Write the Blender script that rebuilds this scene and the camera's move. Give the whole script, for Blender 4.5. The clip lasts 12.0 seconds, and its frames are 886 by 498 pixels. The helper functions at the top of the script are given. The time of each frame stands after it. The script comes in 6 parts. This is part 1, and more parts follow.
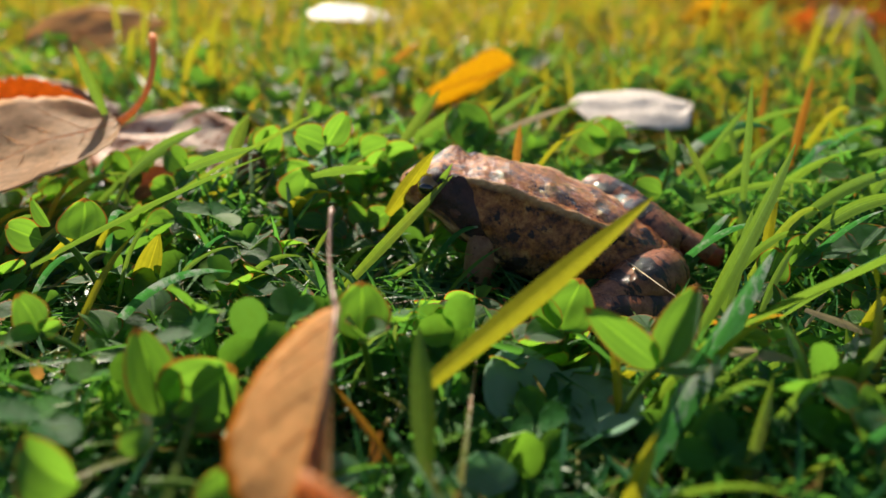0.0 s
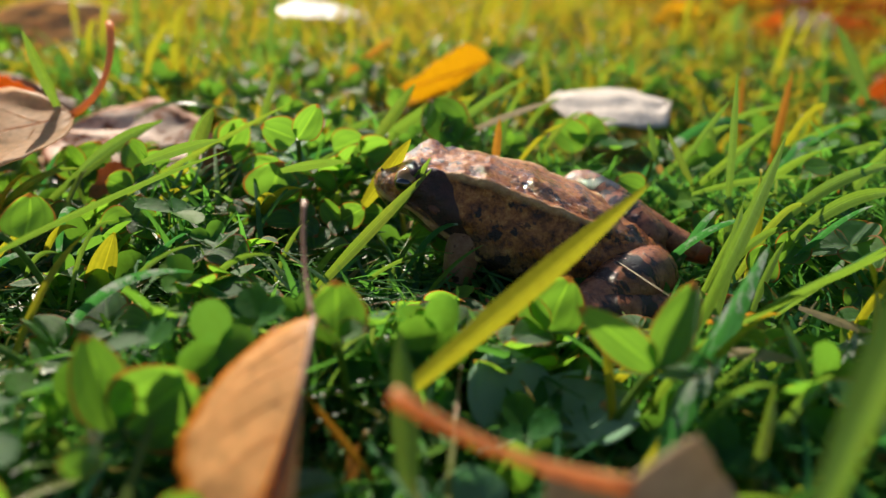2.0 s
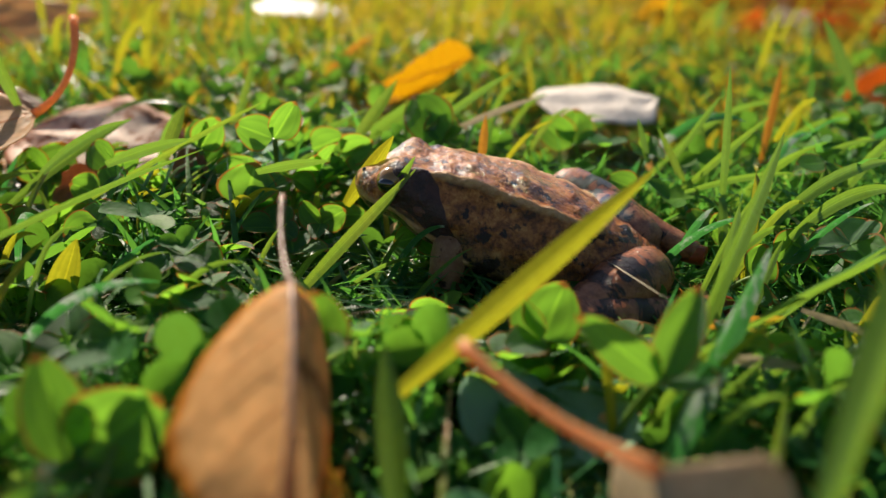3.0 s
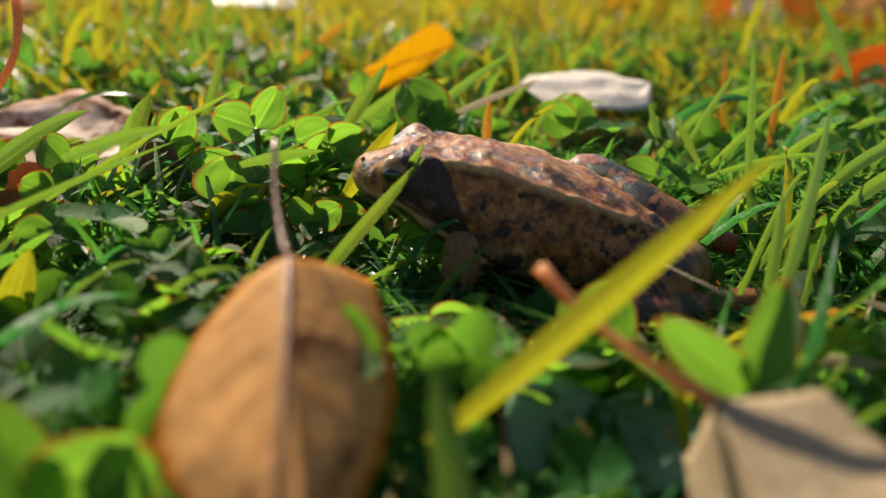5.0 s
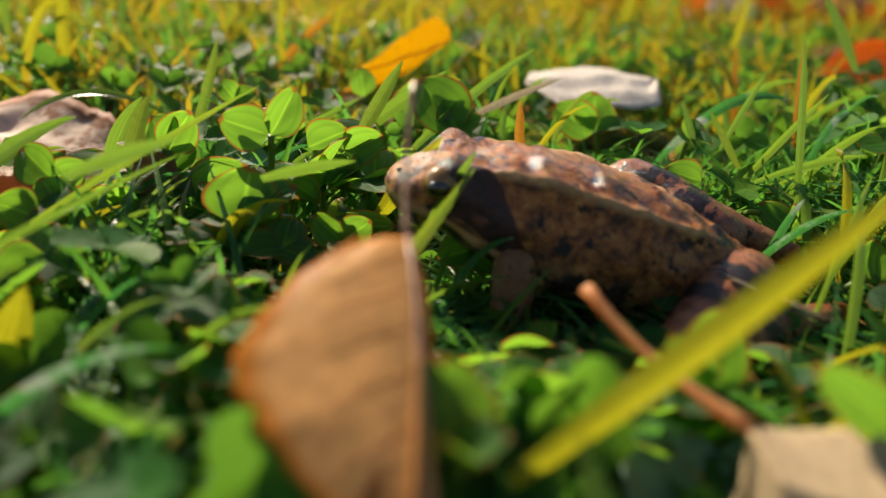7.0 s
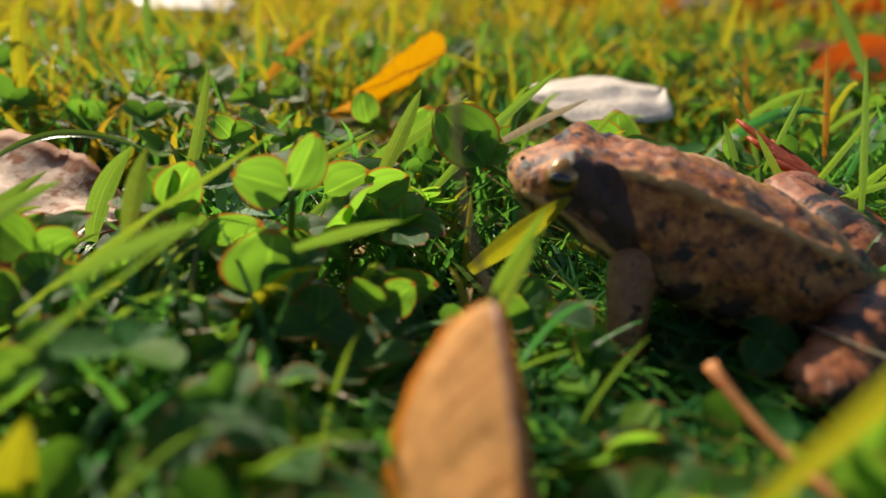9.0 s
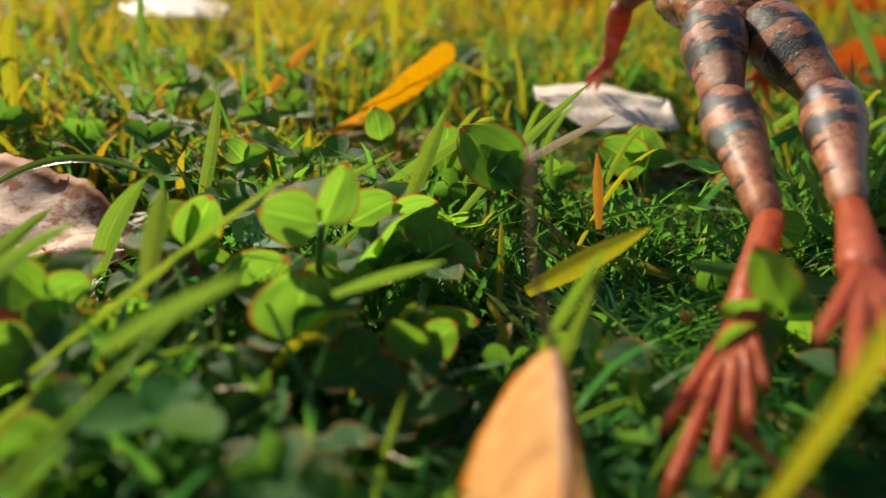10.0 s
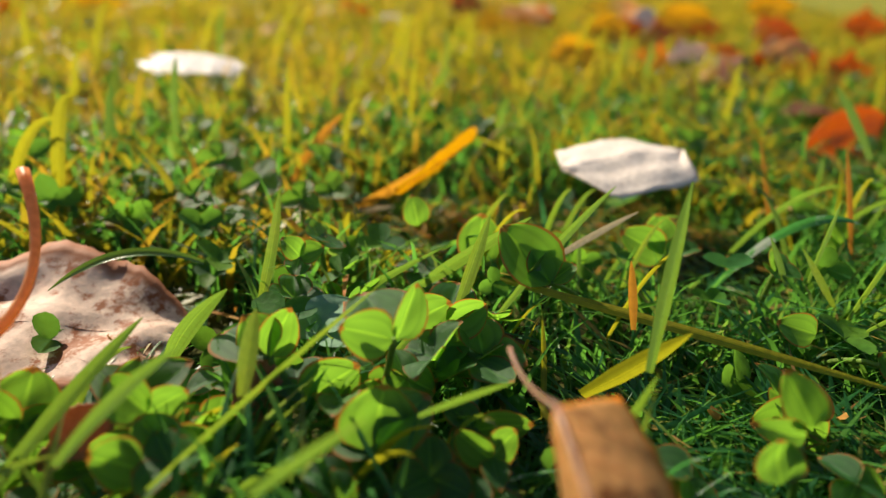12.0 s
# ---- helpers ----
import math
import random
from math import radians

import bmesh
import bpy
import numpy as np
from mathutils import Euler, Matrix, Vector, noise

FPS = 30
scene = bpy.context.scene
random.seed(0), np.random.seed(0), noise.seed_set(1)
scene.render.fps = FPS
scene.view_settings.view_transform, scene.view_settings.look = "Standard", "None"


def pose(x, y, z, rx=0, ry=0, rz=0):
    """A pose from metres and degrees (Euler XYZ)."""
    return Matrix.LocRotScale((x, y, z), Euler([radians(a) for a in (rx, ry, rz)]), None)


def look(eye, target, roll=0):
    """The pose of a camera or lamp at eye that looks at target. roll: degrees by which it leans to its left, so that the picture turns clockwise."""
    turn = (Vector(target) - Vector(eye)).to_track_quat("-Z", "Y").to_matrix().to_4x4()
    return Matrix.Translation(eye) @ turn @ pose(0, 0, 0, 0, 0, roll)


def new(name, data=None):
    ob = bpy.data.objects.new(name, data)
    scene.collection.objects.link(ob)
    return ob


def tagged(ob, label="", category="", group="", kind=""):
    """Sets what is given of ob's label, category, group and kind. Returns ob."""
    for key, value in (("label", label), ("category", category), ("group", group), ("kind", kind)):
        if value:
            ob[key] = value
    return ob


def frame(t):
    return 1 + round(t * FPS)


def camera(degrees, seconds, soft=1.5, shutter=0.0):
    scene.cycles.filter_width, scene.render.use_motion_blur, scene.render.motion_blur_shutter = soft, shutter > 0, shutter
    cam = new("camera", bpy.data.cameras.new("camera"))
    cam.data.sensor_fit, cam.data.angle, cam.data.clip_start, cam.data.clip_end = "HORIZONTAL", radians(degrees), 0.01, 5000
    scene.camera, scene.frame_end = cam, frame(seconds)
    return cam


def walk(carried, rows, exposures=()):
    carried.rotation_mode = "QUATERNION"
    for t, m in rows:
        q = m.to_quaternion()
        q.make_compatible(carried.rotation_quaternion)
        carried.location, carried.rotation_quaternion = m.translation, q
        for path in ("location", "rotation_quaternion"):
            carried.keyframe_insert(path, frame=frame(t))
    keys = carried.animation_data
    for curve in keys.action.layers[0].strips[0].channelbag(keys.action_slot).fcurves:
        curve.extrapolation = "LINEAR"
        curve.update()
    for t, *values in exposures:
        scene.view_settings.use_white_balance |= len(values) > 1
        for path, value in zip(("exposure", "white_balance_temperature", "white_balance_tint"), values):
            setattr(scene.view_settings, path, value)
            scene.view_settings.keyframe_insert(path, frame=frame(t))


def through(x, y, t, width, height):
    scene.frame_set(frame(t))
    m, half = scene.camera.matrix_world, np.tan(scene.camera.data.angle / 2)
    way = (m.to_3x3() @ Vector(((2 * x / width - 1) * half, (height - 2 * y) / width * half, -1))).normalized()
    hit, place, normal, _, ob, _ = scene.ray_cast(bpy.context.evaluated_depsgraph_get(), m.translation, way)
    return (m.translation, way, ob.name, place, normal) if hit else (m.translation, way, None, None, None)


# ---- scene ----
# The camera: carried low over the lawn, pushing leaves before it.
cam = camera(71.2, 12.0, 1.35)
METRES, EYE, TILT, LEAN, TURN = 0.1, 0.065, -26.0, -1.0, 0.0
ROWS = [
    (0.0, 0.0, 0.0, 0.0, 0.0, 0.0, -0.0),
    (0.5, -0.0095, 0.0139, -0.0116, -0.69, 0.3, 0.11),
    (1.0, -0.0159, 0.0299, -0.0141, -1.4, 0.33, 0.14),
    (1.5, -0.0135, 0.0465, -0.0159, -1.94, 0.48, 0.12),
    (2.0, -0.0132, 0.0654, -0.0106, -2.64, 0.37, 0.29),
    (2.5, -0.0139, 0.0931, -0.0059, -3.51, 0.33, 0.63),
    (3.0, -0.0158, 0.1233, -0.0022, -4.21, 0.27, 0.98),
    (5.0, -0.0921, 0.2573, -0.0014, -7.75, 0.06, 2.82),
    (5.5, -0.1221, 0.287, 0.003, -8.58, -0.02, 3.2),
    (6.0, -0.1476, 0.3187, 0.0118, -9.32, -0.13, 3.34),
    (6.5, -0.1785, 0.3542, 0.0316, -10.39, -0.64, 3.62),
    (7.0, -0.2073, 0.3842, 0.0461, -11.46, -0.69, 4.01),
    (9.0, -0.2986, 0.5306, 0.1527, -14.91, -1.43, 6.82),
    (9.5, -0.3191, 0.5644, 0.1873, -15.51, -1.89, 7.42),
    (10.0, -0.3473, 0.6023, 0.2124, -16.1, -1.75, 7.81),
    (10.5, -0.3859, 0.6136, 0.2379, -16.8, -1.49, 7.68),
    (11.0, -0.4286, 0.6052, 0.2749, -17.33, -1.21, 7.1),
    (11.5, -0.4622, 0.5737, 0.3121, -17.63, -0.51, 6.88),
    (12.0, -0.466, 0.541, 0.3613, -17.58, 0.32, 7.48),
]
walk(cam, [(t, pose(0, 0, EYE, TILT, LEAN, TURN) @ pose(METRES * x, METRES * y, METRES * z, 90 + pitch, roll, yaw)) for t, x, y, z, yaw, pitch, roll in ROWS],
     [(0.0, 1.02, 6500, 13), (3.2, 1.00, 6550, 13), (7.0, 0.92, 6900, 14), (9.5, 0.90, 6900, 14), (11.0, 1.02, 6900, 14), (12.0, 1.05, 6800, 14)])
cam.data.dof.use_dof = True
cam.data.dof.focus_distance = 0.114
cam.data.dof.aperture_fstop = 9.0
cam.data.dof.aperture_blades = 0

# ---- light: low autumn sun from beyond the frog, a little to the left ----
SUN_ELEVATION, SUN_FROM = 35.0, (-0.36, 0.93)
world = bpy.data.worlds.new("sky")
scene.world = world
world.use_nodes = True
sky = world.node_tree.nodes.new("ShaderNodeTexSky")
sky.sky_type = "NISHITA"
sky.sun_disc = False
sky.sun_elevation = radians(SUN_ELEVATION)
sky.sun_rotation = math.atan2(SUN_FROM[0], SUN_FROM[1])
background = world.node_tree.nodes["Background"]
background.inputs["Strength"].default_value = 0.056
world.node_tree.links.new(sky.outputs["Color"], background.inputs["Color"])
sun = new("sun", bpy.data.lights.new("sun", "SUN"))
sun.data.energy = 5.0
sun.data.angle = radians(0.53)
sun.data.color = (1.0, 0.89, 0.70)
flat = Vector((SUN_FROM[0], SUN_FROM[1], 0)).normalized() * math.cos(radians(SUN_ELEVATION))
sun.matrix_world = look((flat.x, flat.y, math.sin(radians(SUN_ELEVATION))), (0, 0, 0))


# ---- materials ----
def shader(name):
    m = bpy.data.materials.new(name)
    m.use_nodes = True
    t = m.node_tree
    return m, t, t.nodes["Principled BSDF"], t.nodes["Material Output"]


def node(t, kind, **sets):
    n = t.nodes.new(kind)
    for key, value in sets.items():
        n.inputs[key].default_value = value
    return n


def ramp(t, source, stops):
    n = t.nodes.new("ShaderNodeValToRGB")
    while len(n.color_ramp.elements) < len(stops):
        n.color_ramp.elements.new(0.5)
    for e, (p, c) in zip(n.color_ramp.elements, stops):
        e.position, e.color = p, (*c, 1)
    t.links.new(source, n.inputs["Fac"])
    return n.outputs["Color"]


def mixed(t, fac, a, b, blend="MIX"):
    n = t.nodes.new("ShaderNodeMix")
    n.data_type, n.blend_type = "RGBA", blend
    for socket, value in (("Factor", fac), ("A", a), ("B", b)):
        i = n.inputs[{"Factor": 0, "A": 6, "B": 7}[socket]]
        if isinstance(value, (int, float)):
            i.default_value = value
        elif isinstance(value, tuple):
            i.default_value = (*value, 1)
        else:
            t.links.new(value, i)
    return n.outputs[2]


def noisy(t, scale, detail=4.0, rough=0.55, vec=None):
    n = node(t, "ShaderNodeTexNoise", Scale=scale, Detail=detail, Roughness=rough)
    t.links.new(vec or t.nodes.new("ShaderNodeTexCoord").outputs["Object"], n.inputs["Vector"])
    return n.outputs["Fac"]


def bump(t, p, height, strength, distance):
    n = node(t, "ShaderNodeBump", Strength=strength, Distance=distance)
    t.links.new(height, n.inputs["Height"])
    t.links.new(n.outputs["Normal"], p.inputs["Normal"])
    return n.outputs["Normal"]


def thin_leaf(name, stops, through, share, island, rough=0.42, edge=None, spots=None, grain=900.0, spread=0.35, gloss=0.35, rib=False):
    """A thin living or dry leaf: gloss on top, light passing through. stops: colours over the chance value of a leaf."""
    m, t, p, out = shader(name)
    if island:
        chance = t.nodes.new("ShaderNodeNewGeometry").outputs["Random Per Island"]
    else:
        chance = t.nodes.new("ShaderNodeObjectInfo").outputs["Random"]
    coarse = noisy(t, 130.0, 3.0)
    fine = noisy(t, grain, 3.0, 0.6)
    add = node(t, "ShaderNodeMath")
    add.operation = "MULTIPLY_ADD"
    t.links.new(coarse, add.inputs[0])
    add.inputs[1].default_value = spread
    t.links.new(chance, add.inputs[2])
    sub = node(t, "ShaderNodeMath")
    sub.operation = "SUBTRACT"
    t.links.new(add.outputs[0], sub.inputs[0])
    sub.inputs[1].default_value = spread / 2
    colour = ramp(t, sub.outputs[0], stops)
    tone = ramp(t, fine, [(0.3, (0.72, 0.72, 0.72)), (0.7, (1.15, 1.15, 1.15))])
    colour = mixed(t, 1.0, colour, tone, "MULTIPLY")
    passing = mixed(t, 0.5, colour, through)
    if spots:
        where = ramp(t, noisy(t, spots[1], 5.0, 0.7), [(spots[2], (0, 0, 0)), (spots[2] + 0.08, (1, 1, 1))])
        colour = mixed(t, where, colour, spots[0])
        passing = mixed(t, where, passing, spots[0])
    if rib:
        attr = t.nodes.new("ShaderNodeAttribute")
        attr.attribute_name = "mid"
        line = ramp(t, attr.outputs["Fac"], [(0.0, (1.6, 1.5, 1.3)), (0.10, (0.85, 0.9, 0.85)), (0.5, (1.05, 1.05, 1.0)), (0.62, (0.84, 0.87, 0.85)), (0.8, (1.08, 1.08, 1.0)), (1.0, (0.92, 0.92, 0.92))])
        colour = mixed(t, 1.0, colour, line, "MULTIPLY")
        passing = mixed(t, 1.0, passing, line, "MULTIPLY")
    if edge:
        attr = t.nodes.new("ShaderNodeAttribute")
        attr.attribute_name = "rim"
        wob = node(t, "ShaderNodeMath")
        wob.operation = "MULTIPLY_ADD"
        t.links.new(coarse, wob.inputs[0])
        wob.inputs[1].default_value = 0.16
        t.links.new(attr.outputs["Fac"], wob.inputs[2])
        where = ramp(t, wob.outputs[0], [(edge[1], (0, 0, 0)), (edge[1] + 0.14, (1, 1, 1))])
        colour = mixed(t, where, colour, edge[0])
        passing = mixed(t, where, passing, edge[0])
    t.links.new(colour, p.inputs["Base Color"])
    p.inputs["Roughness"].default_value = rough
    p.inputs["Specular IOR Level"].default_value = gloss
    normal = bump(t, p, fine, 0.35, 0.0004)
    tr = node(t, "ShaderNodeBsdfTranslucent")
    t.links.new(passing, tr.inputs["Color"])
    mix = node(t, "ShaderNodeMixShader", Fac=share)
    t.links.new(p.outputs[0], mix.inputs[1])
    t.links.new(tr.outputs[0], mix.inputs[2])
    t.links.new(mix.outputs[0], out.inputs["Surface"])
    return m


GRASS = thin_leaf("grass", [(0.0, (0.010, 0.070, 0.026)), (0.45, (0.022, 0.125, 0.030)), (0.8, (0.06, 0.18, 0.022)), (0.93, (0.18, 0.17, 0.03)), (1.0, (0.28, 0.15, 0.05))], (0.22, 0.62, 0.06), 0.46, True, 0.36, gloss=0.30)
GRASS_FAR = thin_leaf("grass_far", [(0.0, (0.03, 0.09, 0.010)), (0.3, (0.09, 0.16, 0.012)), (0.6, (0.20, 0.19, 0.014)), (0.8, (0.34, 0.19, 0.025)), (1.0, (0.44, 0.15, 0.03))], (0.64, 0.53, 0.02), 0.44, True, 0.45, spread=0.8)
GRASS_BLADE = thin_leaf("grass_blade", [(0.0, (0.020, 0.11, 0.030)), (0.5, (0.040, 0.15, 0.026)), (0.85, (0.09, 0.19, 0.020)), (1.0, (0.20, 0.20, 0.02))], (0.36, 0.56, 0.04), 0.42, False, 0.30, spots=((0.20, 0.17, 0.03), 220.0, 0.66), gloss=0.5, spread=0.5, rib=True)
YELLOW_BLADE = thin_leaf("yellowing_blade", [(0.0, (0.20, 0.20, 0.012)), (1.0, (0.26, 0.24, 0.015))], (0.62, 0.60, 0.02), 0.46, False, 0.4, gloss=0.3, rib=True)
WORN_BLADE = thin_leaf("worn_blade", [(0.0, (0.02, 0.13, 0.04)), (1.0, (0.04, 0.16, 0.05))], (0.12, 0.50, 0.08), 0.34, False, 0.3, spots=((0.36, 0.42, 0.36), 130.0, 0.52), gloss=0.6, rib=True)
DRY_BLADE = thin_leaf("dry_blade", [(0.0, (0.30, 0.10, 0.015)), (1.0, (0.42, 0.22, 0.03))], (0.8, 0.36, 0.02), 0.45, False, 0.5)
LITTER = thin_leaf("litter", [(0.0, (0.16, 0.06, 0.02)), (0.5, (0.40, 0.17, 0.03)), (1.0, (0.52, 0.36, 0.16))], (0.8, 0.36, 0.04), 0.35, True, 0.5)
STRAW = thin_leaf("straw", [(0.0, (0.42, 0.33, 0.20)), (1.0, (0.55, 0.46, 0.32))], (0.6, 0.5, 0.3), 0.2, False, 0.45)
CLOVER = thin_leaf("clover", [(0.0, (0.016, 0.090, 0.030)), (0.6, (0.030, 0.135, 0.032)), (1.0, (0.06, 0.19, 0.026))], (0.42, 0.82, 0.04), 0.56, False, 0.48, edge=((0.34, 0.15, 0.02), 0.995), gloss=0.4, rib=True)
# The pale edge colour stands for sunlit rims on leaves lying in shade.
CLOVER_GREY = thin_leaf("grey_clover", [(0.0, (0.14, 0.29, 0.17)), (1.0, (0.20, 0.37, 0.23))], (0.16, 0.44, 0.14), 0.30, False, 0.6, edge=((0.42, 0.36, 0.18), 1.03), gloss=0.2)
CLOVER_FAR = thin_leaf("clover_far", [(0.0, (0.018, 0.10, 0.030)), (0.7, (0.045, 0.16, 0.026)), (1.0, (0.10, 0.21, 0.02))], (0.32, 0.70, 0.04), 0.47, True, 0.55, gloss=0.12)
STEM = thin_leaf("clover_stem", [(0.0, (0.05, 0.15, 0.02)), (1.0, (0.12, 0.20, 0.03))], (0.3, 0.5, 0.05), 0.25, False, 0.45)
TAN_LEAF = thin_leaf("tan_leaf", [(0.0, (0.60, 0.40, 0.24)), (1.0, (0.72, 0.52, 0.34))], (1.0, 0.70, 0.36), 0.60, False, 0.5, spots=((0.36, 0.15, 0.08), 48.0, 0.62), grain=500.0, gloss=0.10)
BLOTCHED_LEAF = thin_leaf("blotched_leaf", [(0.0, (0.78, 0.58, 0.44)), (1.0, (0.86, 0.70, 0.58))], (1.0, 0.70, 0.46), 0.42, False, 0.6, spots=((0.38, 0.14, 0.06), 95.0, 0.52), edge=((0.42, 0.18, 0.09), 0.80), grain=500.0, gloss=0.15)
BROWN_LEAF = thin_leaf("brown_leaf", [(0.0, (0.65, 0.35, 0.11)), (1.0, (0.75, 0.45, 0.18))], (1.0, 0.54, 0.09), 0.48, False, 0.45, spots=((0.24, 0.09, 0.03), 130.0, 0.57), edge=((0.55, 0.20, 0.02), 0.88), grain=420.0, gloss=0.10)
YELLOW_LEAF = thin_leaf("yellow_leaf", [(0.0, (0.62, 0.40, 0.03)), (1.0, (0.70, 0.48, 0.05))], (1.0, 0.72, 0.05), 0.6, False, 0.5, spots=((0.40, 0.13, 0.02), 90.0, 0.66))
ORANGE_LEAF = thin_leaf("orange_leaf", [(0.0, (0.55, 0.14, 0.02)), (1.0, (0.66, 0.26, 0.03))], (1.0, 0.40, 0.03), 0.5, False, 0.5, spots=((0.30, 0.08, 0.03), 80.0, 0.62))
PALE_LEAF = thin_leaf("pale_leaf", [(0.0, (0.78, 0.74, 0.68)), (1.0, (0.86, 0.83, 0.78))], (0.75, 0.42, 0.24), 0.26, False, 0.45, spots=((0.55, 0.40, 0.30), 45.0, 0.66), grain=600.0)
CURLED_PALE = thin_leaf("curled_pale_leaf", [(0.0, (0.80, 0.74, 0.66)), (1.0, (0.86, 0.82, 0.76))], (1.0, 0.74, 0.60), 0.32, False, 0.45, spots=((0.60, 0.42, 0.32), 45.0, 0.66), grain=600.0)
PALE_TAN = thin_leaf("pale_tan_leaf", [(0.0, (0.40, 0.30, 0.18)), (1.0, (0.50, 0.39, 0.25))], (0.8, 0.55, 0.25), 0.3, False, 0.5, spots=((0.36, 0.20, 0.10), 60.0, 0.66), gloss=0.10)
DARK_LEAF = thin_leaf("dark_leaf", [(0.0, (0.28, 0.13, 0.07)), (1.0, (0.40, 0.21, 0.12))], (0.75, 0.32, 0.12), 0.38, False, 0.4, spots=((0.14, 0.06, 0.035), 60.0, 0.62), gloss=0.10)
PETIOLE = thin_leaf("petiole", [(0.0, (0.64, 0.33, 0.14)), (1.0, (0.72, 0.42, 0.20))], (1.0, 0.42, 0.10), 0.6, False, 0.4)
DARK_PETIOLE = thin_leaf("dark_petiole", [(0.0, (0.20, 0.10, 0.06)), (1.0, (0.30, 0.16, 0.10))], (0.3, 0.1, 0.05), 0.08, False, 0.4)


def soil_material():
    m, t, p, out = shader("lawn_soil")
    a = noisy(t, 22.0, 6.0, 0.6)
    b = noisy(t, 2.1, 5.0, 0.6)
    # Near soil almost black: the shade between the plants is put into its colour.
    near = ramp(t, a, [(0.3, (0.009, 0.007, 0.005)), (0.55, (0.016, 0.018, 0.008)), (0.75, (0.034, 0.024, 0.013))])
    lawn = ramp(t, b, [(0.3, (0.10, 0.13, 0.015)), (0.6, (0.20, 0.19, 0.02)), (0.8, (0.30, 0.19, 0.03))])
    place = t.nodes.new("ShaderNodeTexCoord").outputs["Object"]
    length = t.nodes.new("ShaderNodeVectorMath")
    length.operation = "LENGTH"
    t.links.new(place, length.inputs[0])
    # From that dark near tone to the lawn's own colour over one metre.
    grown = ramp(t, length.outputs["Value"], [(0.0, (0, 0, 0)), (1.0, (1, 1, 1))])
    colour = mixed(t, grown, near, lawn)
    t.links.new(colour, p.inputs["Base Color"])
    p.inputs["Roughness"].default_value = 0.95
    p.inputs["Specular IOR Level"].default_value = 0.08
    bump(t, p, a, 0.8, 0.004)
    return m


SOIL = soil_material()


def frog_material(name, stops, blotch, size, level, wet=0.40, warts=1500.0, stretch=(1, 1, 1), passing=0.0, marked=False):
    """Wet, warty skin: a ground tone in two scales, dark blotches, and a film of water that catches the sun."""
    m, t, p, out = shader(name)
    place = t.nodes.new("ShaderNodeTexCoord").outputs["Object"]
    scaled = t.nodes.new("ShaderNodeMapping")
    scaled.inputs["Scale"].default_value = stretch
    t.links.new(place, scaled.inputs["Vector"])
    colour = ramp(t, noisy(t, 420.0, 8.0, 0.7, place), stops)

    def mark(key, low, high):
        attr = t.nodes.new("ShaderNodeAttribute")
        attr.attribute_name = key
        return ramp(t, attr.outputs["Fac"], [(low, (0, 0, 0)), (high, (1, 1, 1))])

    if marked:
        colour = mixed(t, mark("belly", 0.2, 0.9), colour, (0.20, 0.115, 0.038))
    if marked:
        dapple = ramp(t, noisy(t, 230.0, 4.0, 0.6, place), [(0.47, (0, 0, 0)), (0.53, (1, 1, 1))])
        colour = mixed(t, mixed(t, 1.0, dapple, mark("belly", 0.0, 0.5), "MULTIPLY"), colour, (0.020, 0.010, 0.006))
    where = ramp(t, noisy(t, size, 5.0, 0.62, scaled.outputs["Vector"]), [(level, (0, 0, 0)), (level + 0.04, (1, 1, 1))])
    colour = mixed(t, where, colour, blotch)
    small = ramp(t, noisy(t, size * 3.3, 3.0, 0.6, place), [(0.62, (0, 0, 0)), (0.67, (0.8, 0.8, 0.8))])
    colour = mixed(t, small, colour, blotch)
    if marked:
        dark = ramp(t, noisy(t, 500.0, 4.0, 0.6, place), [(0.35, (0.022, 0.008, 0.006)), (0.65, (0.060, 0.020, 0.014))])
        pale = ramp(t, noisy(t, 700.0, 4.0, 0.6, place), [(0.35, (0.36, 0.18, 0.065)), (0.65, (0.52, 0.30, 0.12))])
        colour = mixed(t, mark("pale", 0.35, 0.75), colour, pale)
        colour = mixed(t, mark("patch", 0.44, 0.56), colour, dark)
    t.links.new(colour, p.inputs["Base Color"])
    wetness = ramp(t, noisy(t, 240.0, 4.0, 0.6, place), [(0.35, (wet, wet, wet)), (0.65, (wet + 0.25, wet + 0.25, wet + 0.25))])
    t.links.new(wetness, p.inputs["Roughness"])
    p.inputs["Coat Weight"].default_value = 0.8
    p.inputs["Specular IOR Level"].default_value = 0.10
    p.inputs["Coat Roughness"].default_value = 0.10
    v = node(t, "ShaderNodeTexVoronoi", Scale=warts)
    v.feature = "SMOOTH_F1"
    t.links.new(place, v.inputs["Vector"])
    lumps = node(t, "ShaderNodeMath")
    lumps.operation = "MULTIPLY_ADD"
    t.links.new(v.outputs["Distance"], lumps.inputs[0])
    lumps.inputs[1].default_value = -0.45
    t.links.new(noisy(t, warts * 0.5, 5.0, 0.65, place), lumps.inputs[2])
    normal = bump(t, p, lumps.outputs[0], 0.6 if marked else 0.35, 0.0006 if marked else 0.0004)
    film = node(t, "ShaderNodeBump", Strength=0.8, Distance=0.0005)
    t.links.new(noisy(t, 3000.0, 2.0, 0.5, place), film.inputs["Height"])
    t.links.new(normal, film.inputs["Normal"])
    t.links.new(film.outputs["Normal"], p.inputs["Coat Normal"])
    if passing:
        tr = node(t, "ShaderNodeBsdfTranslucent")
        t.links.new(mixed(t, 0.6, colour, (0.95, 0.20, 0.04)), tr.inputs["Color"])
        mix = node(t, "ShaderNodeMixShader", Fac=passing)
        t.links.new(p.outputs[0], mix.inputs[1])
        t.links.new(tr.outputs[0], mix.inputs[2])
        t.links.new(mix.outputs[0], out.inputs["Surface"])
    return m


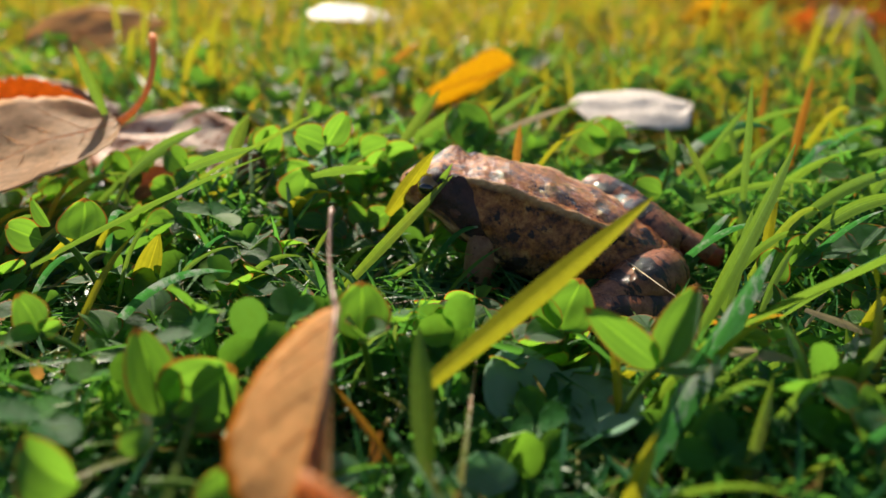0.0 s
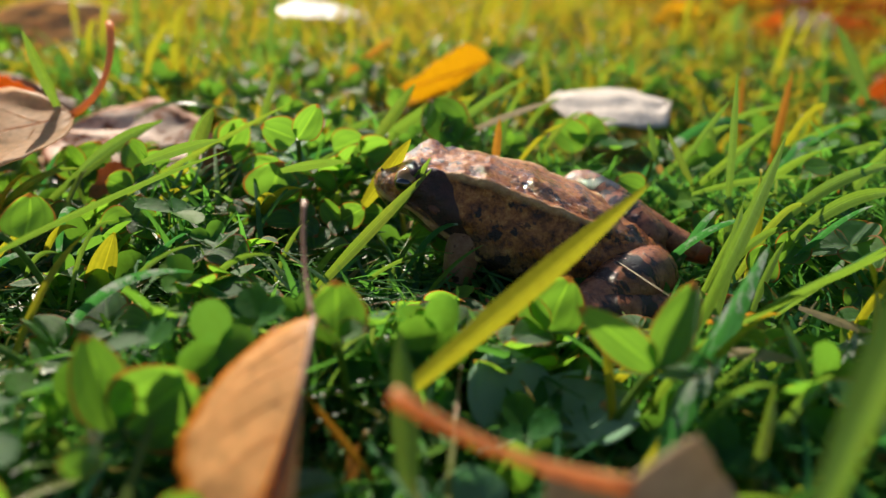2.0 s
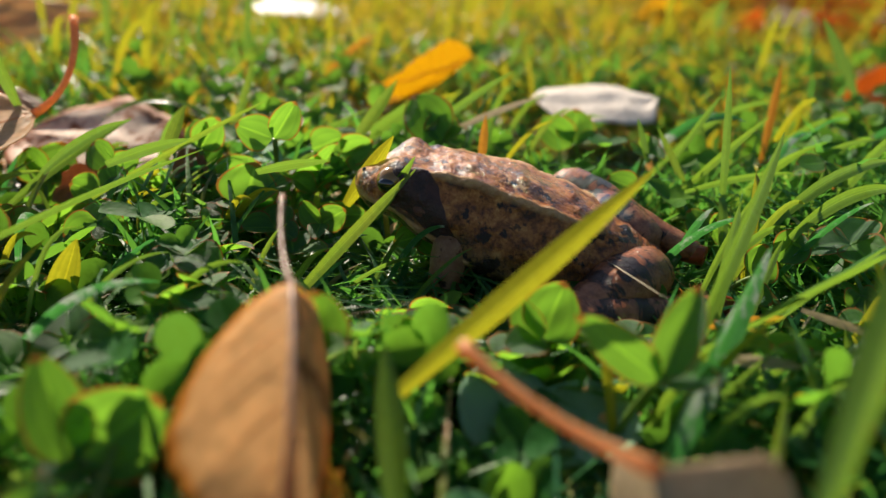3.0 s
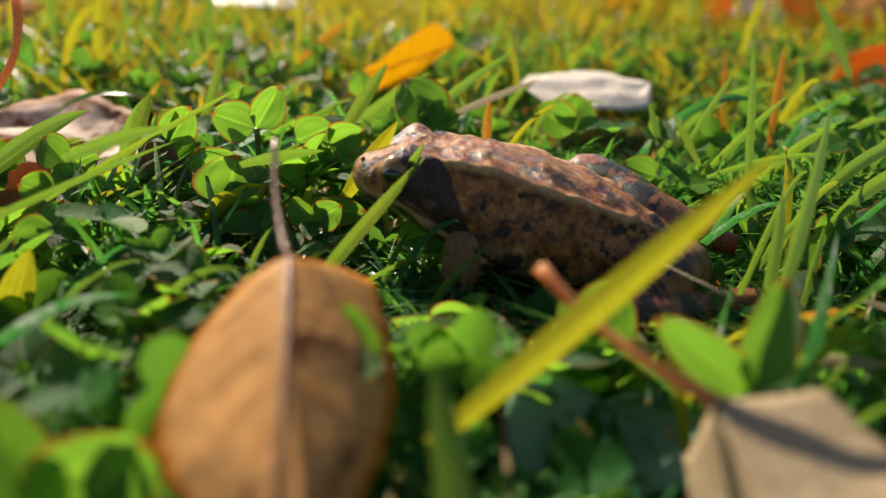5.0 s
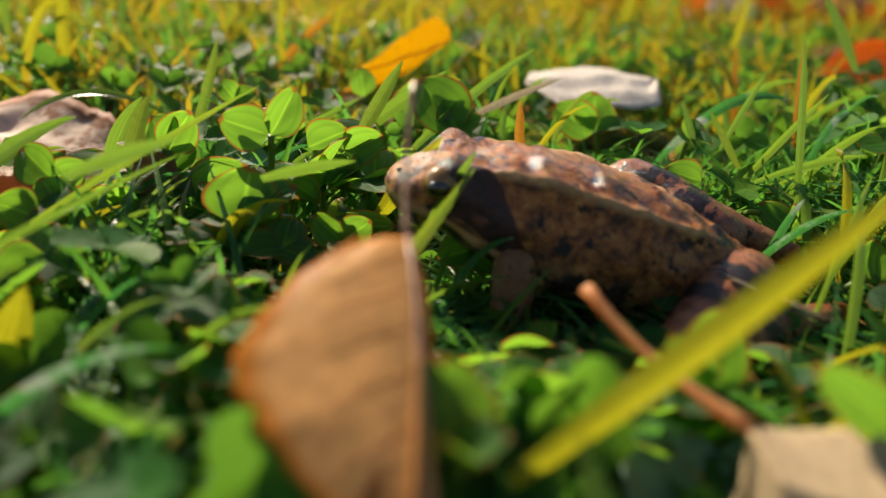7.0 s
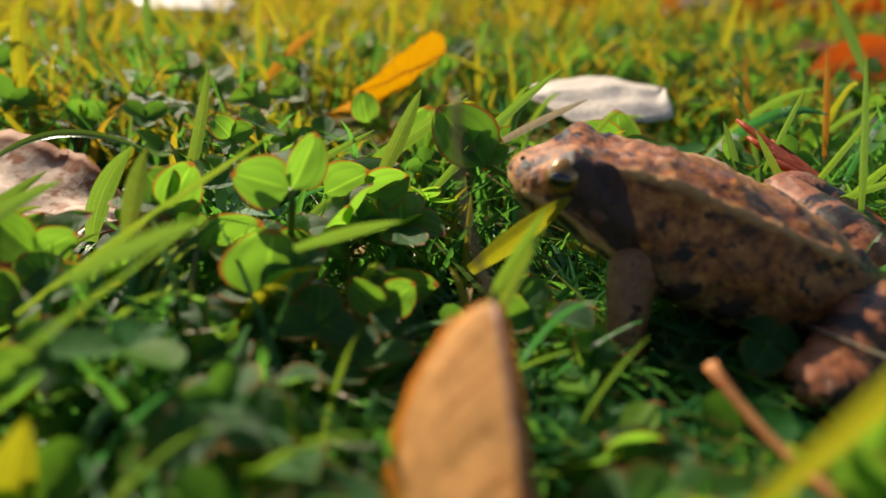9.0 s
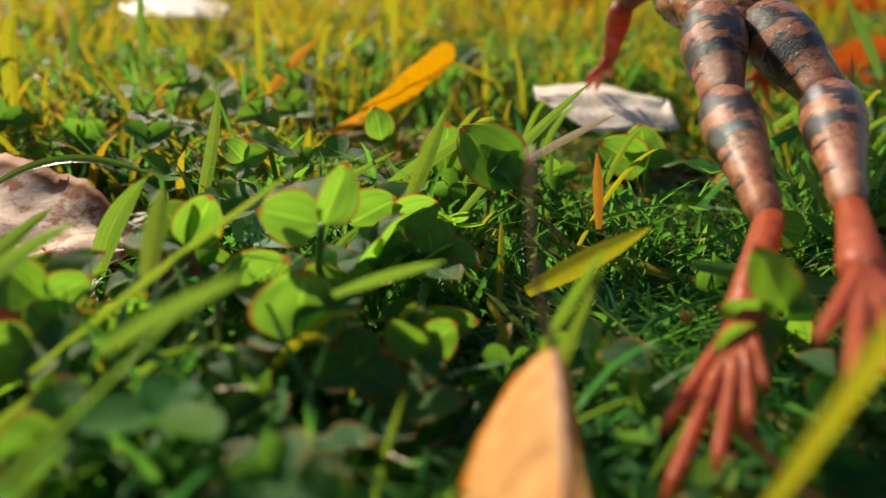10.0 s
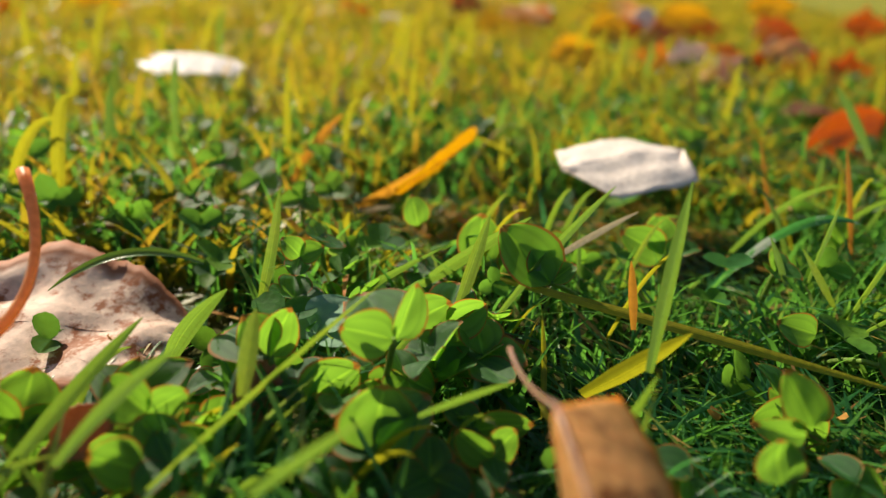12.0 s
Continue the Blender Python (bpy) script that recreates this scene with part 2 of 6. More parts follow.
def plain(name, colour, rough, coat, metal):
    m, t, p, out = shader(name)
    t.links.new(ramp(t, noisy(t, 600.0), [(0.2, tuple(c * 0.75 for c in colour)), (0.8, tuple(c * 1.2 for c in colour))]), p.inputs["Base Color"])
    p.inputs["Roughness"].default_value, p.inputs["Coat Weight"].default_value, p.inputs["Metallic"].default_value = rough, coat, metal
    return m


def water_material():
    m, t, p, out = shader("dew")
    p.inputs["Base Color"].default_value = (1, 1, 1, 1)
    p.inputs["Transmission Weight"].default_value, p.inputs["IOR"].default_value, p.inputs["Roughness"].default_value = 1.0, 1.33, 0.06
    return m


FROG_BACK = frog_material("frog_skin", [(0.36, (0.045, 0.013, 0.003)), (0.46, (0.190, 0.056, 0.011)), (0.55, (0.33, 0.112, 0.022)), (0.66, (0.50, 0.220, 0.060))], (0.018, 0.007, 0.005), 200.0, 0.575, wet=0.28, marked=True)
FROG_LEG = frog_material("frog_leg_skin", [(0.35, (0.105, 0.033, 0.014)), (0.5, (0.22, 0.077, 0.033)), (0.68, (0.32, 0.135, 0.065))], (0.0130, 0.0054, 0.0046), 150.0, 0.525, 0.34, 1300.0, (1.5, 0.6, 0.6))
FROG_HAND = frog_material("frog_hand_skin", [(0.35, (0.2700, 0.0488, 0.0180)), (0.55, (0.3900, 0.0900, 0.0338)), (0.75, (0.4500, 0.1575, 0.0675))], (0.1950, 0.0525, 0.0225), 240.0, 0.68, 0.25, 1300.0, passing=0.38)
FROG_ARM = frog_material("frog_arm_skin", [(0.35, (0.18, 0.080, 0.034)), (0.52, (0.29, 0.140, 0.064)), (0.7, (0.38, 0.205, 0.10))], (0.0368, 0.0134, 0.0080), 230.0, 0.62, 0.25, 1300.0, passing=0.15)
FROG_FORE = frog_material("frog_forearm_skin", [(0.35, (0.15, 0.042, 0.016)), (0.52, (0.27, 0.085, 0.034)), (0.7, (0.38, 0.155, 0.07))], (0.06, 0.018, 0.010), 260.0, 0.56, 0.3, 1300.0, passing=0.42)
FROG_MASK = frog_material("frog_eardrum_skin", [(0.3, (0.06, 0.018, 0.012)), (0.7, (0.15, 0.048, 0.028))], (0.03, 0.010, 0.008), 300.0, 0.64, 0.3)
DEW = water_material()
EYE_BLACK = plain("frog_pupil", (0.006, 0.006, 0.006), 0.05, 1.0, 0.0)
EYE_GOLD = plain("frog_iris", (0.24, 0.12, 0.02), 0.12, 1.0, 0.3)


# ---- mesh helpers ----
def mesh(name, verts, faces, material, smooth=True):
    me = bpy.data.meshes.new(name)
    me.from_pydata(verts, [], faces)
    if smooth:
        me.polygons.foreach_set("use_smooth", [True] * len(me.polygons))
    me.materials.append(material)
    me.update()
    return me


def grid(rows, closed=False):
    """Vertices and faces of rows of points; closed: each row is a ring."""
    verts = [p for row in rows for p in row]
    n, faces = len(rows[0]), []
    for i in range(len(rows) - 1):
        for j in range(n if closed else n - 1):
            k = (j + 1) % n
            faces.append((i * n + j, i * n + k, (i + 1) * n + k, (i + 1) * n + j))
    if closed:
        faces.append(tuple(range(n))[::-1])
        faces.append(tuple((len(rows) - 1) * n + j for j in range(n)))
    return verts, faces


def tube(points, radii, sides=8):
    """A bent, tapered tube through points."""
    pts = [Vector(p) for p in points]
    rows, side = [], None
    for i, p in enumerate(pts):
        d = (pts[min(i + 1, len(pts) - 1)] - pts[max(i - 1, 0)]).normalized()
        ref = side if side is not None else (Vector((0, 0, 1)) if abs(d.z) < 0.9 else Vector((1, 0, 0)))
        side = (ref - d * ref.dot(d)).normalized()
        other = d.cross(side)
        rows.append([tuple(p + radii[i] * (math.cos(a) * side + math.sin(a) * other)) for a in (2 * math.pi * j / sides for j in range(sides))])
    return grid(rows, True)


def part(name, me, parent, label=""):
    ob = new(name, me)
    ob.parent = parent
    return tagged(ob, label)


def bezier(a, b, c, n):
    return [(1 - s) ** 2 * a + 2 * s * (1 - s) * b + s * s * c for s in (i / n for i in range(n + 1))]


# ---- ground ----
def ground():
    n, rows = 60, []
    span = [(-1) ** (i < n // 2) * 0.004 * (abs(i - n // 2) ** 1.2) * 1.32 ** abs(i - n // 2) for i in range(n + 1)]
    for y in span:
        rows.append([(x, y + 0.12, 0.002 * noise.noise((x * 30, y * 30, 0.0)) - 0.001) for x in span])
    v, f = grid(rows)
    return tagged(new("ground", mesh("ground", v, f, SOIL)), "dark soil of a lawn, shade between grass and clover put into its near colour", "ground", kind="structure")


ground()

# Where the frog sits, and what must stay low before it.
FROG_AT, FROG_TURN = (0.025, 0.1205), 165.0


# Fallen leaves press the grass down: place and reach.
PRESSED = (
    ((-0.0951, 0.1391, 0.0177), 0.035), ((-0.0816, 0.1894, 0.0080), 0.034), ((-0.1182, 0.1781, 0.0174), 0.024), ((-0.1438, 0.2284, 0.0176), 0.032), ((-0.1962, 0.3602, 0.0244), 0.05),
    ((0.0116, 0.2355, 0.0189), 0.026), ((0.0649, 0.2144, 0.0153), 0.034), ((-0.0575, 0.4845, 0.0177), 0.045), ((0.2093, 0.2593, 0.0158), 0.035), ((0.2501, 0.3123, 0.0114), 0.025),
    ((-0.0120, 0.1415, 0.0127), 0.012), ((-0.0562, 0.1060, 0.0076), 0.017), ((0.0179, 0.0732, 0.0054), 0.017), ((-0.0102, 0.0741, 0.0182), 0.008), ((-0.0316, 0.0655, 0.0117), 0.010), ((0.0255, 0.0693, 0.0182), 0.010))


def room(x, y):
    """How high a plant may grow at this place of the lawn, in metres."""
    a = radians(FROG_TURN)
    dx, dy = x - FROG_AT[0], y - FROG_AT[1]
    u, v = (dx * math.cos(a) + dy * math.sin(a)) / 0.043, (-dx * math.sin(a) + dy * math.cos(a)) / 0.024
    r = math.hypot(u, v)
    if r < 1.0:
        return 0.009 if r < 0.7 else 0.006
    h = 0.021 if y < 0.25 else 0.030 if y < 0.32 else 0.042
    if y < 0.11:
        h = 0.017
    if y < 0.07:
        h = 0.013
    if r < 1.5:
        h = min(h, 0.009 if v > 0 else 0.015)
    for (px, py, pz), reach in PRESSED:
        d = math.hypot(x - px, (y - py + 0.012) * 0.8) / reach
        if d < 1:
            h = min(h, max(0.005, pz - 0.011))
    return h


# ---- grass ----
def blade_rows(base, tip, lift, width, turn, fold=0.22, n=7):
    """Rows of a grass blade from base to tip, bowed by lift; its flat side turned by turn degrees about its length."""
    base, tip = Vector(base), Vector(tip)
    mid = (base + tip) / 2 + Vector(lift)
    pts = bezier(base, mid, tip, n)
    rows = []
    for i, p in enumerate(pts):
        d = (pts[min(i + 1, n)] - pts[max(i - 1, 0)]).normalized()
        side = d.cross(Vector((math.sin(radians(turn)) * 0.3, -math.cos(radians(turn)), math.sin(radians(turn)))))
        side = side.normalized() if side.length > 1e-4 else Vector((1, 0, 0))
        up = side.cross(d)
        s = i / n
        w = width / 2 * (0.55 + 0.45 * min(1, s * 3)) * (1 - max(0, (s - 0.45) / 0.55) ** 2.2 * 0.93)
        rows.append([tuple(p - side * w + up * w * fold), tuple(p - side * w * 0.45 + up * w * fold * 0.35), tuple(p - up * w * fold * 0.3), tuple(p + side * w * 0.45 + up * w * fold * 0.35), tuple(p + side * w + up * w * fold)])
    return rows


def blade(base, tip, lift=(0, 0, 0), width=0.004, turn=0.0, material=None, label="long green blade of grass in the lawn", name="long_grass", fold=0.22):
    v, f = grid(blade_rows(base, tip, lift, width, turn, fold, 12))
    me = mesh(name, v, f, material or GRASS_BLADE)
    me.attributes.new("mid", "FLOAT", "POINT").data.foreach_set("value", [1.0, 0.5, 0.0, 0.5, 1.0] * 13)
    return tagged(new(name, me), label, "grass", "long blades of grass")


def lawn(name, count, y0, y1, power, size, width, label, material):
    rng = random.Random(name)
    verts, faces = [], []
    made = 0
    while made < count:
        y = y0 + (y1 - y0) * rng.random() ** power
        x = (rng.random() * 2 - 1) * (0.16 + 0.85 * max(0.0, y)) + 0.03
        top = room(x, y)
        if top <= 0:
            continue
        made += 1
        long = rng.uniform(*size)
        lean = rng.uniform(0.15, 1.25)
        a = rng.uniform(0, 2 * math.pi)
        h = min(long * math.cos(lean), top * rng.uniform(0.6, 1.0) * (1.6 if rng.random() < 0.03 and top > 0.018 else 1))
        out = Vector((math.cos(a), math.sin(a), 0)) * long * math.sin(lean)
        base = Vector((x, y, -0.001))
        tip = base + out + Vector((0, 0, h))
        if room(tip.x, tip.y) < 0.012 and room(x, y) > 0.012:
            tip = base + out * 0.15 + Vector((0, 0, min(h, 0.008)))
        lift = Vector((-out.x * 0.3, -out.y * 0.3, h * rng.uniform(0.1, 0.4)))
        w = rng.uniform(*width)
        pts = bezier(base, (base + tip) / 2 + lift, tip, 4)
        turn = rng.uniform(-0.9, 0.9)
        side = Vector((math.cos(turn), math.sin(turn), rng.uniform(-0.3, 0.3))) * w / 2
        dip = Vector((side.y, -side.x, 0)) * 0.35
        k = len(verts)
        for i, p in enumerate(pts[:-1]):
            g = (0.7, 1.0, 0.9, 0.6)[i]
            verts += [p - side * g, p + dip * g, p + side * g]
        verts.append(pts[-1])
        for i in range(3):
            q = k + 3 * i
            faces += [(q, q + 1, q + 4, q + 3), (q + 1, q + 2, q + 5, q + 4)]
        q = k + 9
        faces += [(q, q + 1, q + 3), (q + 1, q + 2, q + 3)]
    return tagged(new(name, mesh(name, [tuple(p) for p in verts], faces, material)), label, "grass", kind="stuff")


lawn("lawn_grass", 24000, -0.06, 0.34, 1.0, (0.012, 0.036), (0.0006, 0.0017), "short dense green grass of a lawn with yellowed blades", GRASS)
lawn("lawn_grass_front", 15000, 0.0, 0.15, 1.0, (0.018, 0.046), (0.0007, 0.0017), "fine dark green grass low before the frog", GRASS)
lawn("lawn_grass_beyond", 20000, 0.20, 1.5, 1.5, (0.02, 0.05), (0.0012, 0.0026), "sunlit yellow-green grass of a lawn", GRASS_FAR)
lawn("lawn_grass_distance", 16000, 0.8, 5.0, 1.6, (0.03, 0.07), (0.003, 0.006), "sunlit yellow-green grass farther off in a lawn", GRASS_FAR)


def lawn_around(count, reach):
    """The same lawn on all other sides, sparser blades on the soil."""
    rng = random.Random("around")
    verts, faces = [], []
    while len(faces) < 2 * count:
        x, y = rng.uniform(-reach, reach), rng.uniform(-reach, reach)
        if abs(x - 0.03) < 0.15 + 0.85 * max(0.0, y) and y > -0.04:
            continue
        if rng.random() > 1.15 - math.hypot(x, y) / reach:
            continue
        a, lean, long = rng.uniform(0, 6.283), rng.uniform(0.1, 0.9), rng.uniform(0.022, 0.045)
        turn, w = rng.uniform(0, 6.283), rng.uniform(0.0012, 0.0030)
        base = Vector((x, y, -0.001))
        out = Vector((math.cos(a), math.sin(a), 0)) * long * math.sin(lean)
        mid, tip = base + out * 0.35 + Vector((0, 0, long * 0.55)), base + out + Vector((0, 0, long * math.cos(lean)))
        side = Vector((math.cos(turn), math.sin(turn), 0)) * w / 2
        k = len(verts)
        verts += [tuple(p) for p in (base - side, base + side, mid + side * 0.9, mid - side * 0.9, tip)]
        faces += [(k, k + 1, k + 2, k + 3), (k + 3, k + 2, k + 4)]
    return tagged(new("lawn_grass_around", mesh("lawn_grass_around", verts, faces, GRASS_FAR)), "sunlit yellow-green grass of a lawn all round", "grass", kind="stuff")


lawn_around(60000, 1.6)


# ---- clover ----
def leaflet_mesh(name, notch, cup, fold, material, n=9, m=13):
    """A round clover leaflet, 1 long from its foot along x, folded along its midrib, a little notched at the end."""
    rows, rims = [], []
    for i in range(n + 1):
        s = i / n
        half = 0.52 * math.sin(math.pi * min(1.0, s ** 0.72 * 0.985 + 0.012)) ** 0.62
        row = []
        for j in range(m):
            q = 2 * j / (m - 1) - 1
            y = q * half
            x = s - notch * (1 - abs(q)) ** 2 * max(0, s - 0.55) * 2 + 0.05 * (1 - q * q) * s
            z = fold * abs(y) + cup * (x - 0.5) ** 2 - cup * 0.25 + 0.012 * math.sin(9 * s + 5 * q)
            row.append((x, y, z))
            rims.append(max(abs(q), s) ** 1.0)
        rows.append(row)
    v, f = grid(rows)
    me = mesh(name, v, f, material)
    rim = me.attributes.new("rim", "FLOAT", "POINT")
    rim.data.foreach_set("value", rims)
    me.attributes.new("mid", "FLOAT", "POINT").data.foreach_set("value", [abs(2 * j / (m - 1) - 1) for i in range(n + 1) for j in range(m)])
    return me


LEAFLETS, GREY_LEAFLETS = [[leaflet_mesh("leaflet", 0.10, c, f, kind) for c, f in ((-0.25, 0.25), (-0.1, 0.5), (0.2, 0.12), (-0.45, 0.35))] for kind in (CLOVER, CLOVER_GREY)]


def clover(base, top, size, tilt=(0, 0, 1), spin=0.0, shapes=(0, 1, 2), droop=12.0, label="green three-leaved clover growing in the lawn", sizes=(1, 1, 1), spread=120.0):
    """A clover leaf: a bent stalk from base to top with three leaflets round its end, their common face turned to tilt."""
    base, top = Vector(base), Vector(top)
    thing = tagged(new("clover_leaf"), label, "clover", "clover in the lawn")
    thing.location = base
    mid = (base + top) / 2 + Vector((0.15 * (top.x - base.x), 0.15 * (top.y - base.y), 0.25 * (top.z - base.z)))
    pts = [p - base for p in bezier(base, mid, top, 6)]
    v, f = tube(pts, [0.00055] * 7, 6)
    part("stalk", mesh("stalk", v, f, STEM), thing)
    z = Vector(tilt).normalized()
    turn = z.to_track_quat("Z", "Y").to_matrix().to_4x4()
    for k in range(3):
        ob = part("leaflet", LEAFLETS[shapes[k] % len(LEAFLETS)], thing)
        m = turn @ pose(0, 0, 0, 0, 0, spin + (k - 1) * spread) @ pose(0, 0, 0, 0, -droop, 0)
        ob.matrix_local = Matrix.Translation(top - base) @ m @ Matrix.Diagonal((size * sizes[k], size * sizes[k], size * sizes[k], 1))
    return thing


def clover_field(count):
    rng = random.Random("clover")
    made = 0
    while made < count:
        y = 0.03 + 0.27 * rng.random() ** 0.75
        x = rng.uniform(-1, 1) * (0.05 + 0.72 * y) + 0.01
        top = room(x, y)
        if top < 0.008 or (y < 0.105 and rng.random() < 0.7) or any(math.hypot(x - p[0], y - p[1] + 0.004) < 0.95 * reach for p, reach in PRESSED[:9]):
            continue
        made += 1
        h = min(rng.uniform(0.007, 0.024), top * 0.95)
        lean = rng.uniform(0, 0.5)
        a = rng.uniform(0, 6.283)
        end = Vector((x + math.cos(a) * h * lean, y + math.sin(a) * h * lean, h))
        if room(end.x, end.y) < 0.01:
            end = Vector((x, y, min(h, 0.009)))
        clover((x, y, -0.001), end, rng.uniform(0.0045, 0.0085) * (0.75 if y < 0.1 else 1.0), (rng.gauss(0, 0.4), rng.gauss(-0.5, 0.45), 1), rng.uniform(0, 360), (rng.randrange(4), rng.randrange(4), rng.randrange(4)), rng.uniform(-25, 20))


def clover_row(seed, count, xs, ys, heights, sizes, lean):
    """A dense stand of clover; its leaves shade the ground on the side of the eye."""
    rng = random.Random(seed)
    for _ in range(count):
        x, y = rng.uniform(*xs), rng.uniform(*ys)
        h = min(rng.uniform(*heights), max(0.006, room(x, y) * 0.95))
        clover((x, y, -0.001), (x + rng.gauss(0, 0.002), y + rng.gauss(0, 0.002), h), rng.uniform(*sizes), (rng.gauss(0, 0.40), rng.gauss(lean, 0.40), 1), rng.uniform(0, 360), (rng.randrange(4), rng.randrange(4), rng.randrange(4)), rng.uniform(-25, 20))


def clover_stuff(name, count, y0, y1):
    rng = random.Random(name)
    verts, faces = [], []
    shape = [(0.5 - 0.5 * math.cos(a) * (1 - 0.06 * (abs(a - math.pi) < 0.2)), -0.43 * math.sin(a), 0.16 * abs(math.sin(a))) for a in (2 * math.pi * k / 12 for k in range(12))] + [(0.5, 0, -0.02)]
    ring = [(k, (k + 1) % 12, 12) for k in range(12)]
    for _ in range(count):
        y = y0 + (y1 - y0) * rng.random() ** 1.3
        x = rng.uniform(-1, 1) * (0.15 + 0.8 * y)
        top = Vector((x, y, min(rng.uniform(0.004, 0.020), room(x, y) * 0.85)))
        if room(x, y) < 0.012:
            top.z = rng.uniform(0.001, 0.006)
        size, spin = rng.uniform(0.0035, 0.0075), rng.uniform(0, 360)
        turn = Vector((rng.gauss(0, 0.45), rng.gauss(-0.4, 0.5), 1)).to_track_quat("Z", "Y").to_matrix().to_4x4()
        for k in range(3):
            m = Matrix.Translation(top) @ turn @ pose(0, 0, 0, 0, rng.uniform(-30, 10), spin + 120 * k) @ Matrix.Scale(size, 4)
            q = len(verts)
            verts += [tuple(m @ Vector(p)) for p in shape]
            faces += [tuple(q + i for i in f) for f in ring]
    return tagged(new(name, mesh(name, verts, faces, CLOVER_FAR)), "small green clover leaves low in the lawn", "clover", kind="stuff")


clover_stuff("clover_underlayer", 620, 0.06, 0.34)
clover_stuff("clover_beyond", 2600, 0.3, 1.3)


# ---- fallen leaves ----
def leaf_blade(name, length, width, curl, bow, twist, teeth, material, ragged=0.0, seed=1, n=26, m=17, wave=0.02, blunt=0.0, crease=0.0, delta=0.0):
    """A fallen leaf along x from its foot to its tip: curl bends its halves up (degrees), bow bends it lengthwise, twist turns its tip."""
    rows, rims = [], []
    for i in range(n + 1):
        s = i / n
        half = width / 2 * (math.sin(math.pi * s ** 0.8) ** 0.75 * (1 - blunt) + blunt * min(1, 6 * s, 9 * (1 - s)))
        wedge = width / 2 * min((s / 0.5) ** 0.95, ((1 - s) / 0.5 + 1e-9) ** 0.85)
        half = half * (1 - delta) + wedge * delta
        half *= 1 - teeth * (0.5 + 0.5 * math.sin(s * 75)) + ragged * noise.noise((s * 6, seed * 3.1, 0.0))
        half = max(half, 0.0002)
        b = bow * (s - 0.0)
        cx, cz = (length * math.sin(radians(b)) / radians(bow), length * (1 - math.cos(radians(b))) / radians(bow)) if abs(bow) > 0.5 else (length * s, 0.0)
        row = []
        for j in range(m):
            q = 2 * j / (m - 1) - 1
            a = radians(curl) * abs(q) * (0.6 + 0.4 * s)
            y = q * half * (math.sin(a) / a if a > 0.01 else 1)
            z = abs(q) * half * ((1 - math.cos(a)) / a if a > 0.01 else 0) + 0.15 * abs(y) * (abs(q) < 0.2)
            z += wave * length * noise.noise((s * 5 + seed, q * 2.5, seed * 1.7)) + 0.010 * length * math.sin(abs(q) * 6 - s * 30) * abs(q) * 0.4
            y, z = y * math.cos(radians(crease)) - math.copysign(z * math.sin(radians(crease)), q), z * math.cos(radians(crease)) + abs(y) * math.sin(radians(crease))
            w = radians(twist) * s
            y, z = y * math.cos(w) - z * math.sin(w), y * math.sin(w) + z * math.cos(w)
            row.append((cx - z * math.sin(radians(b)), y, cz + z * math.cos(radians(b))))
            rims.append(abs(q))
        rows.append(row)
    v, f = grid(rows)
    me = mesh(name, v, f, material)
    rim = me.attributes.new("rim", "FLOAT", "POINT")
    rim.data.foreach_set("value", rims)
    return me


def fallen_leaf(label, m, length, width, material, curl=40.0, bow=20.0, twist=0.0, teeth=0.06, stalk=0.0, stalk_bend=0.3, stalk_material=None, seed=1, thick=0.0003, veins=True, stalk_side=0.0, stalk_width=0.0007, stalk_to=None, **more):
    thing = tagged(new("fallen_leaf"), label, "leaf", "fallen autumn leaves")
    thing.matrix_world = m
    body = part("leaf_blade", leaf_blade("leaf_blade", length, width, curl, bow, twist, teeth, material, seed=seed, **more), thing)
    solid = body.modifiers.new("thickness", "SOLIDIFY")
    solid.thickness, solid.offset = thick, 0.0
    rows = [Vector(p.co) for p in body.data.vertices]
    spine = [rows[i * 17 + 8] for i in range(0, 27, 2)]
    if length > 0.02:
        v, f = tube([p - Vector((0, 0, 0.0001)) for p in spine], [0.00045 * (1 - 0.8 * i / len(spine)) + 0.0001 for i in range(len(spine))], 6)
        part("midrib", mesh("midrib", v, f, (stalk_material or PETIOLE) if veins else material), thing)
        for i in range(3, 20, 3) if veins else ():
            for sgn in (-1, 1):
                path = [rows[min(26, i + k) * 17 + 8 + sgn * (k + k // 2)] + Vector((0, 0, 0.00012)) for k in range(0, 6)]
                v, f = tube(path, [0.00013, 0.00012, 0.00011, 0.0001, 0.00009, 0.00008], 5)
                part("side_vein", mesh("side_vein", v, f, material), thing)
    if stalk:
        end = m.inverted() @ Vector(stalk_to) if stalk_to else Vector((-stalk, stalk_side * stalk, stalk_bend * stalk))
        pts = bezier(Vector((0.0005, 0, 0)), Vector((-stalk * 0.55, 0, -0.1 * stalk_bend * stalk)) if not stalk_to else Vector((-stalk * 0.5, 0, end.z * 0.25)), end, 12)
        v, f = tube(pts, [stalk_width * (0.8 + 0.35 * abs(i / 6 - 1) ** 2) for i in range(13)], 8)
        part("leaf_stalk", mesh("leaf_stalk", v, f, stalk_material or PETIOLE), thing, "thin bent leaf stalk")
    return thing


def lying(base, tip, up=(0, 0, 1), spin=0.0):
    """The pose of a leaf whose foot lies at base and whose length points to tip."""
    x = (Vector(tip) - Vector(base)).normalized()
    z = Vector(up)
    z = (z - x * z.dot(x)).normalized()
    y = z.cross(x)
    m = Matrix((x, y, z)).transposed().to_4x4()
    return Matrix.Translation(base) @ m @ pose(0, 0, 0, spin, 0, 0)


